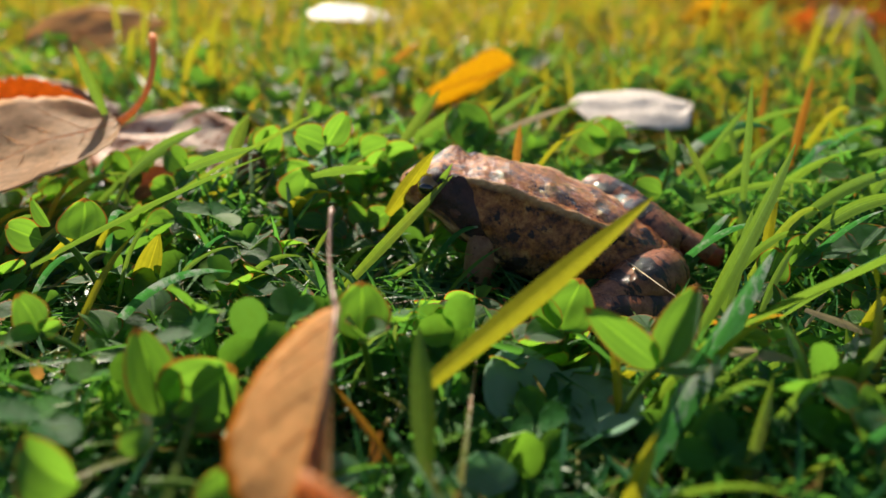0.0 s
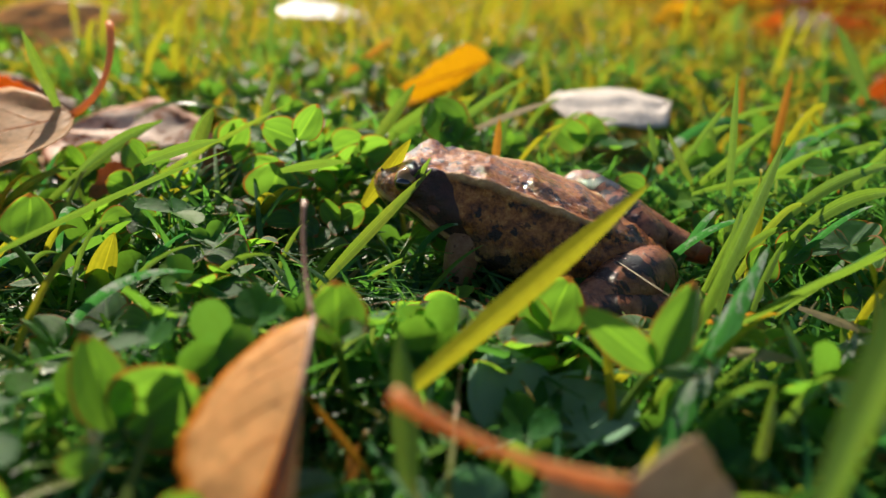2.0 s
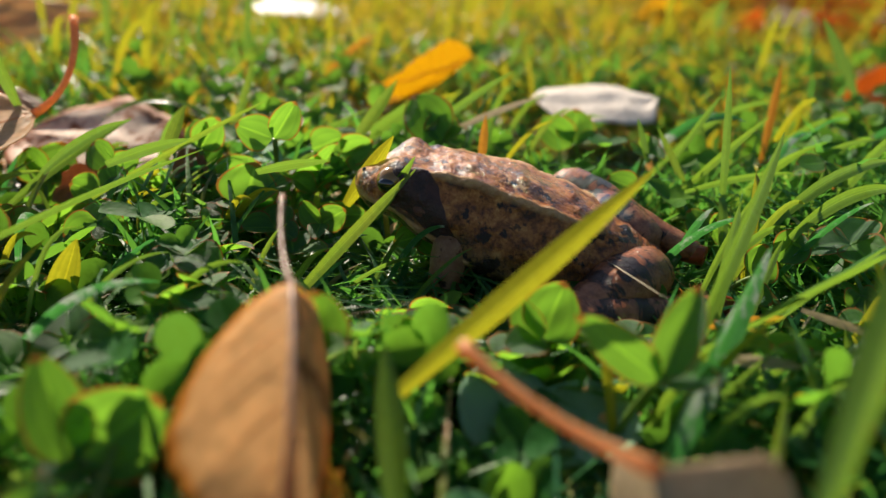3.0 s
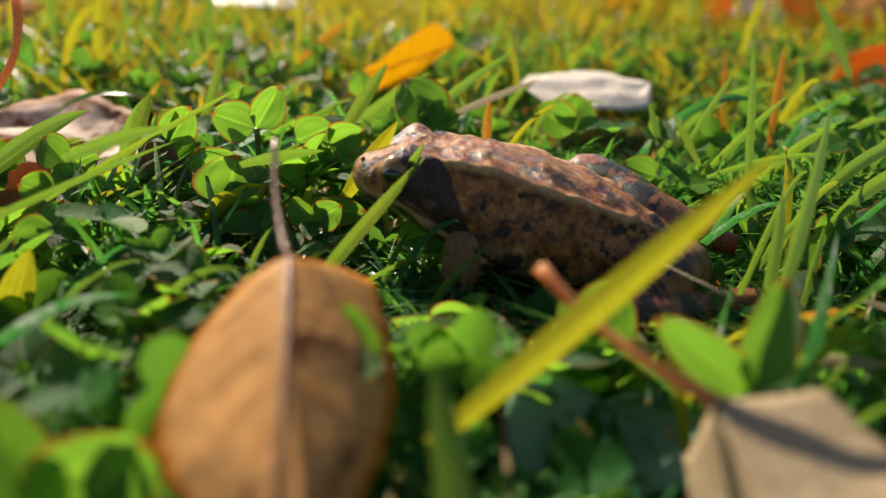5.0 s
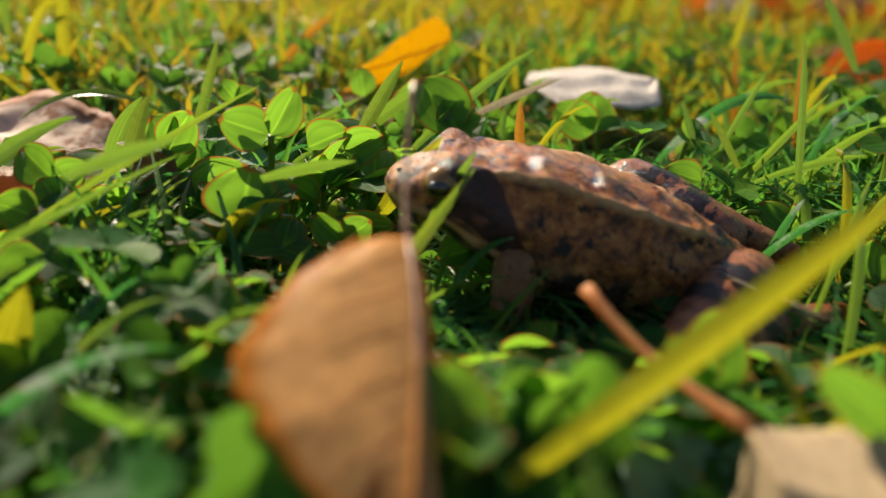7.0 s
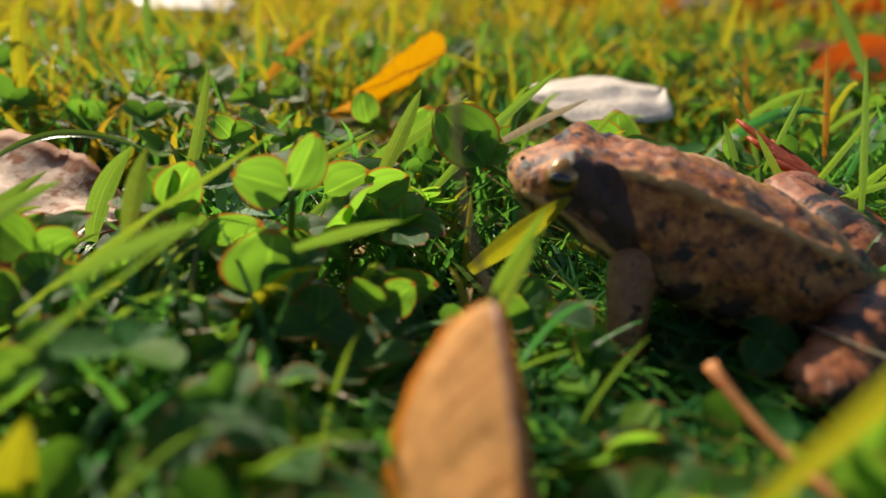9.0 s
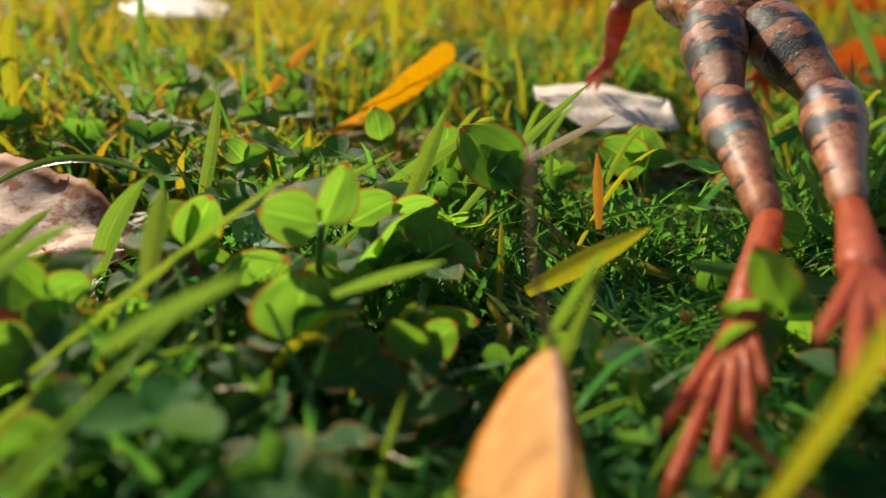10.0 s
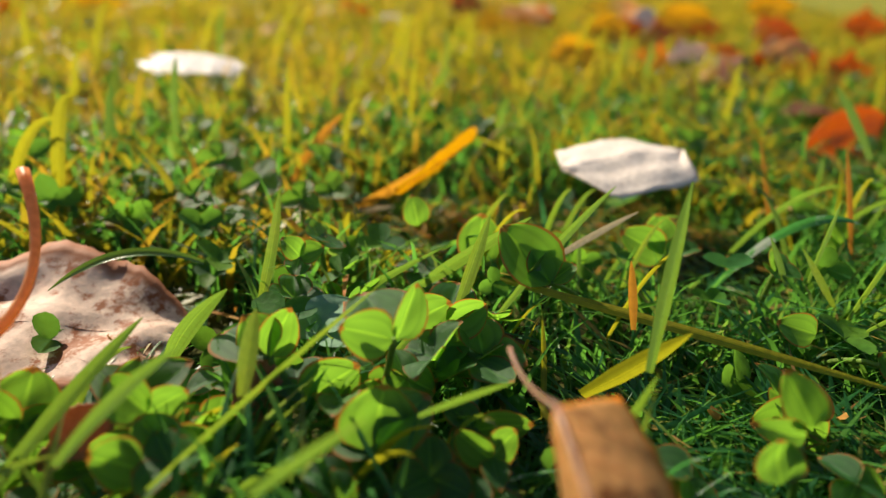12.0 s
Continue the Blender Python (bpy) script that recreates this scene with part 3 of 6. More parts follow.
fallen_leaf("large tan dry leaf with a raised orange stalk on grass", lying((-0.0817, 0.1562, 0.0235), (-0.1135, 0.1337, 0.0178), (0.1, -0.15, 1)), 0.058, 0.050, TAN_LEAF, 25, -12, 0, 0.05, 0.022, 0.95, PETIOLE, seed=3, stalk_width=0.0009, stalk_to=(-0.0780, 0.1754, 0.0424))
fallen_leaf("pale tan curled leaf half sunk in clover", lying((-0.1080, 0.1960, 0.0070), (-0.0600, 0.1840, 0.0075), (0.0, -0.28, 1)), 0.052, 0.048, BLOTCHED_LEAF, 22, -12, 0, 0.04, 0, seed=5, veins=False, wave=0.035, ragged=0.2)
fallen_leaf("orange and yellow leaf lying behind a tan leaf", lying((-0.1332, 0.1773, 0.0201), (-0.0987, 0.1768, 0.0197), (0, -0.9, 0.3)), 0.034, 0.022, ORANGE_LEAF, 30, -30, 0, 0.12, 0, seed=6)
fallen_leaf("bright yellow curled leaf behind a tan leaf", lying((-0.1300, 0.1800, 0.0165), (-0.1120, 0.1800, 0.0215), (0, -0.9, 0.45)), 0.017, 0.017, YELLOW_LEAF, 60, -50, 0, 0.08, 0, seed=16)
fallen_leaf("dull brown leaf lying on the grass", lying((-0.1760, 0.2300, 0.0155), (-0.1150, 0.2250, 0.0115), (0.1, -0.50, 0.85)), 0.062, 0.021, DARK_LEAF, -40, -10, 0, 0.05, 0, seed=7)
fallen_leaf("brown leaf with a pale edge lying on the grass", lying((-0.2310, 0.3580, 0.0150), (-0.1560, 0.3640, 0.0290), (0, -0.72, 0.66)), 0.078, 0.032, TAN_LEAF, -35, -12, 0, 0.05, 0, seed=8)
fallen_leaf("bright yellow leaf standing in the grass", lying((0.0275, 0.2450, 0.0250), (-0.0030, 0.2184, 0.0180), (-0.35, 0.62, 0.70)), 0.043, 0.036, YELLOW_LEAF, 8, 5, 0, 0.12, 0, seed=9, delta=0.7)
pale_curl = fallen_leaf("pale whitish curled leaf lying on the grass", lying((0.0450, 0.2170, 0.0165), (0.0870, 0.2150, 0.0225), (0, -0.15, 1)), 0.043, 0.036, CURLED_PALE, -78, -14, 0, 0.02, 0, seed=10, blunt=0.75, veins=False, wave=0.03, crease=-10)
fallen_leaf("white sunlit leaf raised on the grass", lying((-0.0850, 0.4140, 0.0275), (-0.0290, 0.4060, 0.0290), (0, -0.22, 1)), 0.052, 0.030, PALE_LEAF, -35, -10, 0, 0.02, 0, seed=11, blunt=0.6, veins=False)
fallen_leaf("small pale leaf far off on the lawn", lying((0.1385, 0.8458, 0.0205), (0.1883, 0.8286, 0.0221), (0, -0.2, 1)), 0.054, 0.036, PALE_LEAF, -40, -10, 0, 0.02, 0, seed=12, blunt=0.5)
fallen_leaf("whitish leaf upright in the distant grass", lying((0.3484, 0.6212, 0.0256), (0.3907, 0.6416, 0.0516), (0, -0.7, 0.6)), 0.045, 0.02, PALE_LEAF, -40, -10, 0, 0.02, 0, seed=31, blunt=0.5)
fallen_leaf("pale leaf lying far off on the lawn", lying((0.3404, 0.8935, 0.0292), (0.3997, 0.8757, 0.0367), (0, -0.2, 1)), 0.06, 0.04, PALE_LEAF, -40, -10, 0, 0.02, 0, seed=32, blunt=0.5)
fallen_leaf("grey-green leaf lying on the lawn", lying((-0.0116, 0.7215, 0.0124), (0.0232, 0.7142, 0.0235), (0, -0.3, 1)), 0.035, 0.02, TAN_LEAF, 30, -10, 0, 0.02, 0, seed=33)
fallen_leaf("orange leaf standing in the lawn", lying((0.1852, 0.2582, 0.0075), (0.2536, 0.2589, 0.0242), (0, -0.95, 0.3)), 0.056, 0.026, ORANGE_LEAF, 25, -15, 0, 0.1, 0, seed=13)
fallen_leaf("dull red-brown leaf on the lawn", lying((0.2344, 0.3175, 0.0103), (0.2644, 0.3078, 0.0127), (0, -0.05, 1)), 0.034, 0.026, DARK_LEAF, 40, -15, 0, 0.1, 0, seed=14)
fallen_leaf("orange leaf lying at the lawn's side", lying((-0.1836, 0.4738, -0.0026), (-0.1519, 0.4581, -0.0115), (0, -1, 0.1)), 0.036, 0.03, ORANGE_LEAF, 35, -15, 0, 0.1, 0, seed=15)
for n, (a, b, kind, say) in enumerate((
        ((-0.2653, 0.8392, 0.0185), (-0.2124, 0.8185, 0.0151), ORANGE_LEAF, "orange leaf lying in sunlit grass"), ((-0.2079, 0.9138, 0.0230), (-0.1382, 0.8905, 0.0270), YELLOW_LEAF, "yellow leaf lying in sunlit grass"),
        ((0.1000, 0.9193, 0.0233), (0.1479, 0.9011, 0.0216), ORANGE_LEAF, "orange leaf lying in sunlit grass"), ((0.3630, 0.5997, 0.0405), (0.4150, 0.5829, 0.0447), YELLOW_LEAF, "yellow leaf lying in sunlit grass"),
        ((0.5231, 0.6622, 0.0485), (0.5838, 0.6424, 0.0528), YELLOW_LEAF, "yellow leaf lying in sunlit grass"), ((0.3310, 0.4283, 0.0229), (0.3729, 0.4103, 0.0168), ORANGE_LEAF, "orange leaf lying in sunlit grass"),
        ((0.3415, 0.3892, 0.0221), (0.3769, 0.3737, 0.0163), ORANGE_LEAF, "orange leaf lying in sunlit grass"), ((0.2884, 0.5271, 0.0269), (0.3320, 0.5069, 0.0175), DARK_LEAF, "dull brown leaf lying in sunlit grass"),
        ((0.2453, 0.8707, 0.0314), (0.2871, 0.8578, 0.0360), DARK_LEAF, "dark red leaf lying in sunlit grass"), ((0.5278, 0.5393, 0.0384), (0.5741, 0.5221, 0.0374), ORANGE_LEAF, "orange leaf lying in sunlit grass"),
        ((0.2294, 0.4441, 0.0214), (0.2639, 0.4449, 0.0237), ORANGE_LEAF, "orange leaf lying in sunlit grass"), ((0.2464, 0.4335, 0.0228), (0.2913, 0.4330, 0.0226), PALE_LEAF, "pale leaf lying in sunlit grass"),
        ((0.1212, 0.2598, 0.0067), (0.1307, 0.2603, 0.0079), DARK_LEAF, "small brown leaf in the grass"))):
    reach = (Vector(b) - Vector(a)).length
    fallen_leaf(say, lying(a, b, (0.1, -0.95, 0.3)), reach, reach * 0.62, kind, 35, -15, 0, 0.22, 0, seed=40 + n, veins=False, ragged=0.7, wave=0.06)


def strewn(count):
    """Autumn leaves strewn over the sunlit lawn beyond, thicker to one side."""
    rng = random.Random("strewn")
    for k in range(count):
        y = rng.uniform(0.42, 1.05)
        x, z = 0.10 + y * rng.uniform(0.22, 0.75) - 0.05, rng.uniform(0.020, 0.034)
        reach, way = rng.uniform(0.035, 0.060), rng.uniform(-0.5, 0.5)
        kind, say = ((ORANGE_LEAF, "orange leaf lying in sunlit grass"), (YELLOW_LEAF, "yellow leaf lying in sunlit grass"), (TAN_LEAF, "tan leaf lying in sunlit grass"), (ORANGE_LEAF, "orange leaf lying in sunlit grass"))[k % 4]
        m = lying((x, y, z), (x + reach * math.cos(way), y + reach * math.sin(way), z + rng.uniform(-0.004, 0.008)), (rng.uniform(-0.3, 0.3), -0.8, 0.6))
        fallen_leaf(say, m, reach, reach * rng.uniform(0.5, 0.75), kind, rng.uniform(-40, 35), rng.uniform(-20, 10), 0, 0.2, 0, seed=70 + k, veins=False, ragged=0.5, wave=0.05)


strewn(26)


def dew(count):
    """Drops of dew on the grass beyond, each a small bead that throws back the sun."""
    rng = random.Random("dew")
    verts, faces = [], []
    for _ in range(count):
        y = 0.28 + 0.7 * rng.random() ** 1.4
        x = rng.uniform(-1, 1) * (0.05 + 0.6 * y)
        r, at = rng.uniform(0.0006, 0.0013), Vector((x, y, rng.uniform(0.015, 0.026)))
        k = len(verts)
        for i in range(5):
            a = math.pi * (i / 4 - 0.5) * 0.96
            verts += [tuple(at + r * Vector((math.cos(a) * math.cos(b), math.cos(a) * math.sin(b), math.sin(a)))) for b in (2 * math.pi * j / 8 for j in range(8))]
        faces += [(k + i * 8 + j, k + i * 8 + (j + 1) % 8, k + i * 8 + 8 + (j + 1) % 8, k + i * 8 + 8 + j) for i in range(4) for j in range(8)]
    return tagged(new("dew_drops", mesh("dew_drops", verts, faces, DEW)), "tiny glinting dew drops on the grass", "dew", kind="stuff")


dew(230)


def litter(count):
    """Crumbs of dry leaves on the soil."""
    rng = random.Random("litter")
    verts, faces = [], []
    for _ in range(count):
        y = 0.03 + 0.5 * rng.random() ** 1.3
        x, z = rng.uniform(-1, 1) * (0.06 + 0.7 * y), rng.uniform(0.001, 0.007)
        size = rng.uniform(0.0010, 0.0032)
        m = Matrix.Translation((x, y, z)) @ pose(0, 0, 0, rng.gauss(0, 40), rng.gauss(0, 40), rng.uniform(0, 360))
        k = len(verts)
        for j in range(6):
            a = j * 1.047
            r = size * rng.uniform(0.35, 1.0)
            verts.append(tuple(m @ Vector((r * math.cos(a), 0.6 * r * math.sin(a), rng.uniform(-0.2, 0.2) * size))))
        verts.append(tuple(m @ Vector((0, 0, 0.15 * size))))
        faces += [(k + j, k + (j + 1) % 6, k + 6) for j in range(6)]
    return tagged(new("leaf_litter", mesh("leaf_litter", verts, faces, LITTER)), "small crumbs of dry orange leaves between the grass", "litter", kind="stuff")


litter(700)


# ---- single plants of the lawn ----
def sprig(base, *leaflets, label="green clover leaves on one stalk in the lawn"):
    """A clover leaf whose leaflets are laid singly: each (foot, end, face, size across, shape)."""
    base = Vector(base)
    feet = sum((Vector(l[0]) for l in leaflets), Vector()) / len(leaflets)
    thing = tagged(new("clover_leaf"), label, "clover", "clover in the lawn")
    thing.location = base
    pts = [p - base for p in bezier(base, (base + feet) / 2 + Vector((0.001, 0.001, 0.003)), feet, 7)]
    v, f = tube(pts, [0.00055] * 8, 7)
    part("stalk", mesh("stalk", v, f, STEM), thing)
    for foot, end, face, across, shape in leaflets:
        long = (Vector(end) - Vector(foot)).length
        ob = part("leaflet", (GREY_LEAFLETS if "grey-green" in label else LEAFLETS)[shape], thing)
        ob.matrix_local = Matrix.Translation(-base) @ lying(foot, end, face) @ Matrix.Diagonal((long, long * across, long * across, 1))
    return thing


def heart_clover():
    """A large clover leaf whose two leaflets have grown into a heart, its rims rolled up."""
    thing = tagged(new("clover_leaf"), "large grey-green heart-shaped clover leaf in shade", "clover", "clover in the lawn")
    thing.location = (0.0130, 0.0690, -0.0005)
    v, f = tube(bezier(Vector((0.004, 0.012, -0.001)), Vector((0.001, 0.006, -0.001)), Vector((0, 0, 0)), 7), [0.00055] * 8, 7)
    part("stalk", mesh("stalk", v, f, STEM), thing)
    outline = ((-52, 0.70), (-44, 0.98), (-34, 1.12), (-22, 1.14), (-10, 0.98), (4, 0.74), (14, 0.80), (30, 0.86), (46, 0.84), (60, 0.74), (74, 0.56), (84, 0.42))
    rows, rims, mids = [], [], []
    for i in range(11):
        s = 0.02 + 0.98 * i / 10
        row = []
        for k in range(34):
            at = k / 3
            a0, r0 = outline[int(at)]
            a1, r1 = outline[min(int(at) + 1, 11)]
            w = at - int(at)
            a, r = radians(a0 + (a1 - a0) * w), s * (r0 + (r1 - r0) * w)
            edge = max(0.0, -a - 0.50) * 1.15 + max(0.0, a - 0.95) * 0.5
            lift = r * edge + 0.10 * max(0.0, s - 0.80) - 0.05 * r * math.cos(3.2 * a) + 0.012 * math.sin(11 * a + 6 * s)
            row.append((r * math.cos(a), r * math.sin(a), lift))
            rims.append(max(s, k / 33, 1 - k / 33))
            mids.append(min(1.0, abs(a) * 1.4))
        rows.append(row)
    v, f = grid(rows)
    me = mesh("leaflet", v, f, CLOVER_GREY)
    me.attributes.new("rim", "FLOAT", "POINT").data.foreach_set("value", rims)
    me.attributes.new("mid", "FLOAT", "POINT").data.foreach_set("value", mids)
    leaflet = part("leaflet", me, thing)
    leaflet.matrix_local = Matrix.Translation(-thing.location) @ lying(thing.location, (0.0200, 0.0770, 0.0062), (0, -0.7, 0.72)) @ Matrix.Scale(0.0170, 4)
    solid = leaflet.modifiers.new("thickness", "SOLIDIFY")
    solid.thickness, solid.offset = 0.012, 0.0


CAM = (0.0, -0.93, 0.28)
SKYWARD = (0.0, -0.25, 1.0)
LEFTY = (-0.45, -0.82, 0.28)
RIGHTY = (0.45, -0.82, 0.28)
# the row of clover beyond the pushed leaf
sprig((-0.044, 0.150, 0.0), ((-0.0442, 0.1482, 0.0183), (-0.0474, 0.1539, 0.0228), LEFTY, 1.15, 2), ((-0.0442, 0.1482, 0.0183), (-0.0402, 0.1519, 0.0243), RIGHTY, 0.9, 2), ((-0.0442, 0.1482, 0.0183), (-0.0509, 0.1594, 0.0171), SKYWARD, 0.9, 0))
sprig((-0.029, 0.146, 0.0), ((-0.0267, 0.1407, 0.0230), (-0.0344, 0.1422, 0.0254), CAM, 0.95, 2), ((-0.0263, 0.1405, 0.0230), (-0.0219, 0.1445, 0.0299), RIGHTY, 0.7, 1), ((-0.0259, 0.1422, 0.0220), (-0.0286, 0.1536, 0.0243), SKYWARD, 1.0, 0))
sprig((-0.014, 0.155, 0.0), ((-0.0202, 0.1539, 0.0167), (-0.0126, 0.1540, 0.0200), CAM, 1.0, 2), ((-0.0135, 0.1535, 0.0159), (-0.0059, 0.1533, 0.0188), CAM, 0.9, 1), ((-0.0135, 0.1535, 0.0159), (-0.0082, 0.1624, 0.0191), SKYWARD, 0.8, 3))
sprig((-0.064, 0.151, 0.0), ((-0.0641, 0.1506, 0.0107), (-0.0700, 0.1564, 0.0160), (0.5, -0.4, 0.8), 0.8, 0), ((-0.0641, 0.1506, 0.0107), (-0.0635, 0.1576, 0.0159), CAM, 0.9, 1), ((-0.0641, 0.1506, 0.0107), (-0.0555, 0.1518, 0.0173), (-0.5, -0.4, 0.8), 0.8, 0))
sprig((-0.036, 0.143, 0.0), ((-0.0398, 0.1444, 0.0112), (-0.0309, 0.1458, 0.0159), CAM, 0.95, 2), ((-0.0398, 0.1444, 0.0112), (-0.0453, 0.1490, 0.0118), SKYWARD, 0.9, 0), ((-0.0398, 0.1444, 0.0112), (-0.0402, 0.1554, 0.0120), SKYWARD, 0.9, 3))
sprig((-0.029, 0.131, 0.0), ((-0.0318, 0.1310, 0.0112), (-0.0294, 0.1352, 0.0193), CAM, 1.3, 2), ((-0.0318, 0.1310, 0.0112), (-0.0225, 0.1356, 0.0155), SKYWARD, 0.9, 3), ((-0.0318, 0.1310, 0.0112), (-0.0372, 0.1364, 0.0111), SKYWARD, 0.9, 0), label="dark green shaded clover leaves on one stalk")
sprig((-0.011, 0.133, 0.0), ((-0.0155, 0.1343, 0.0083), (-0.0066, 0.1316, 0.0094), CAM, 0.62, 2), ((-0.0155, 0.1343, 0.0083), (-0.0200, 0.1315, 0.0065), SKYWARD, 0.9, 0), ((-0.0155, 0.1343, 0.0083), (-0.0180, 0.1401, 0.0090), SKYWARD, 0.9, 3))
sprung_clover = sprig((0.022, 0.108, 0.0), ((0.0161, 0.1069, 0.0139), (0.0171, 0.1095, 0.0189), CAM, 1.6, 2), ((0.0234, 0.1102, 0.0189), (0.0215, 0.1150, 0.0252), LEFTY, 0.7, 1), ((0.0222, 0.1099, 0.0175), (0.0159, 0.1129, 0.0190), CAM, 0.6, 3), label="bright green clover leaves with a red-brown rim")
sprig((-0.066, 0.142, 0.0), ((-0.0622, 0.1424, 0.0095), (-0.0704, 0.1444, 0.0099), CAM, 0.8, 2), ((-0.0622, 0.1424, 0.0095), (-0.0562, 0.1446, 0.0138), LEFTY, 0.6, 1), ((-0.0622, 0.1424, 0.0095), (-0.0595, 0.1363, 0.0061), SKYWARD, 0.9, 0))
sprig((-0.078, 0.140, 0.0), ((-0.0807, 0.1515, 0.0097), (-0.0782, 0.1584, 0.0164), CAM, 1.1, 2), ((-0.0807, 0.1515, 0.0097), (-0.0858, 0.1561, 0.0155), CAM, 0.9, 0), ((-0.0807, 0.1515, 0.0097), (-0.0748, 0.1546, 0.0110), LEFTY, 0.7, 1))
sprig((-0.030, 0.155, 0.0), ((-0.0353, 0.1621, 0.0127), (-0.0382, 0.1665, 0.0148), CAM, 0.9, 2), ((-0.0353, 0.1621, 0.0127), (-0.0281, 0.1570, 0.0122), SKYWARD, 0.8, 0), ((-0.0353, 0.1621, 0.0127), (-0.0279, 0.1678, 0.0156), SKYWARD, 0.9, 3), label="pale grey-green clover leaves low in the lawn")
sprig((0.006, 0.172, 0.0), ((0.0042, 0.1805, 0.0128), (0.0068, 0.1867, 0.0228), CAM, 1.0, 2), ((0.0112, 0.1770, 0.0107), (0.0127, 0.1803, 0.0189), CAM, 1.0, 2), ((-0.0054, 0.1975, 0.0168), (-0.0061, 0.2010, 0.0236), CAM, 0.9, 0))
# clover round and before the frog
sprig((0.0205, 0.085, 0.0), ((0.0190, 0.0808, 0.0119), (0.0228, 0.0860, 0.0181), CAM, 1.0, 2), ((0.0186, 0.0808, 0.0119), (0.0155, 0.0843, 0.0169), LEFTY, 0.7, 1), ((0.0190, 0.0808, 0.0119), (0.0133, 0.0777, 0.0123), SKYWARD, 0.9, 0))
sprig((0.026, 0.071, 0.0), ((0.0298, 0.0677, 0.0150), (0.0198, 0.0711, 0.0219), (0.2, -0.95, 0.2), 0.40, 2), ((0.0298, 0.0677, 0.0150), (0.0357, 0.0742, 0.0239), LEFTY, 0.42, 1), ((0.0298, 0.0677, 0.0150), (0.0369, 0.0680, 0.0157), SKYWARD, 0.8, 0), label="bright green clover leaves with a red-brown rim")
heart_clover()
sprig((-0.010, 0.073, 0.0), ((-0.0105, 0.0718, 0.0159), (-0.0108, 0.0771, 0.0221), CAM, 1.0, 2), ((-0.0105, 0.0718, 0.0159), (-0.0122, 0.0695, 0.0202), SKYWARD, 0.9, 0), ((-0.0105, 0.0718, 0.0159), (-0.0064, 0.0708, 0.0185), SKYWARD, 0.9, 3))
sprig((-0.030, 0.066, 0.0), ((-0.0348, 0.0632, 0.0091), (-0.0271, 0.0677, 0.0139), CAM, 1.1, 2), ((-0.0351, 0.0632, 0.0091), (-0.0404, 0.0700, 0.0184), RIGHTY, 0.5, 1), ((-0.0348, 0.0632, 0.0091), (-0.0378, 0.0601, 0.0097), SKYWARD, 0.9, 0))
sprig((-0.063, 0.102, 0.0), ((-0.0637, 0.0996, 0.0171), (-0.0641, 0.1047, 0.0230), CAM, 1.15, 2), ((-0.0698, 0.0987, 0.0174), (-0.0763, 0.0998, 0.0195), CAM, 0.9, 0), ((-0.0696, 0.1016, 0.0189), (-0.0738, 0.1047, 0.0230), LEFTY, 0.5, 1))
sprig((0.006, 0.062, 0.0), ((0.0065, 0.0564, 0.0028), (0.0058, 0.0604, 0.0065), CAM, 1.5, 2), ((-0.0117, 0.0556, 0.0053), (-0.0127, 0.0581, 0.0083), CAM, 1.5, 2), ((0.0008, 0.0564, 0.0027), (-0.0036, 0.0588, 0.0030), SKYWARD, 1.0, 0), label="dull grey-green clover leaves low in the lawn")
sprig((-0.022, 0.055, 0.0), ((-0.0225, 0.0472, 0.0108), (-0.0229, 0.0499, 0.0141), CAM, 1.5, 2), ((-0.0345, 0.0526, 0.0125), (-0.0336, 0.0560, 0.0149), CAM, 0.9, 0), ((-0.0391, 0.0497, 0.0111), (-0.0467, 0.0534, 0.0140), CAM, 0.9, 3))
sprig((-0.050, 0.078, 0.0), ((-0.0571, 0.0747, 0.0141), (-0.0612, 0.0780, 0.0186), CAM, 0.9, 2), ((-0.0571, 0.0747, 0.0141), (-0.0545, 0.0762, 0.0151), CAM, 0.9, 1), ((-0.0571, 0.0747, 0.0141), (-0.0614, 0.0723, 0.0137), SKYWARD, 0.9, 0))
sprig((0.040, 0.078, 0.0), ((0.0457, 0.0793, 0.0117), (0.0508, 0.0783, 0.0120), CAM, 0.9, 2), ((0.0513, 0.0774, 0.0101), (0.0564, 0.0781, 0.0117), SKYWARD, 0.7, 0), ((0.0457, 0.0793, 0.0117), (0.0444, 0.0834, 0.0132), SKYWARD, 0.7, 3))
sprig((0.058, 0.080, 0.0), ((0.0625, 0.0783, 0.0031), (0.0717, 0.0763, 0.0038), (0, -0.5, 0.9), 0.7, 0), ((0.0565, 0.0740, 0.0032), (0.0666, 0.0726, 0.0029), (0, -0.5, 0.9), 0.5, 3), ((0.0634, 0.0787, 0.0039), (0.0701, 0.0819, 0.0060), CAM, 0.7, 0), label="pale grey-green clover leaves low in the lawn")
sprig((0.058, 0.108, 0.0), ((0.0631, 0.1033, 0.0087), (0.0662, 0.1079, 0.0136), CAM, 1.0, 2), ((0.0685, 0.1065, 0.0107), (0.0740, 0.1107, 0.0149), LEFTY, 0.8, 1), ((0.0599, 0.1011, 0.0086), (0.0620, 0.0962, 0.0079), CAM, 0.8, 0))
sprig((0.052, 0.176, 0.0), ((0.0482, 0.1725, 0.0135), (0.0494, 0.1788, 0.0218), CAM, 1.1, 2), ((0.0474, 0.1725, 0.0135), (0.0380, 0.1773, 0.0187), CAM, 0.8, 0), ((0.0482, 0.1725, 0.0135), (0.0562, 0.1700, 0.0153), SKYWARD, 0.8, 3))
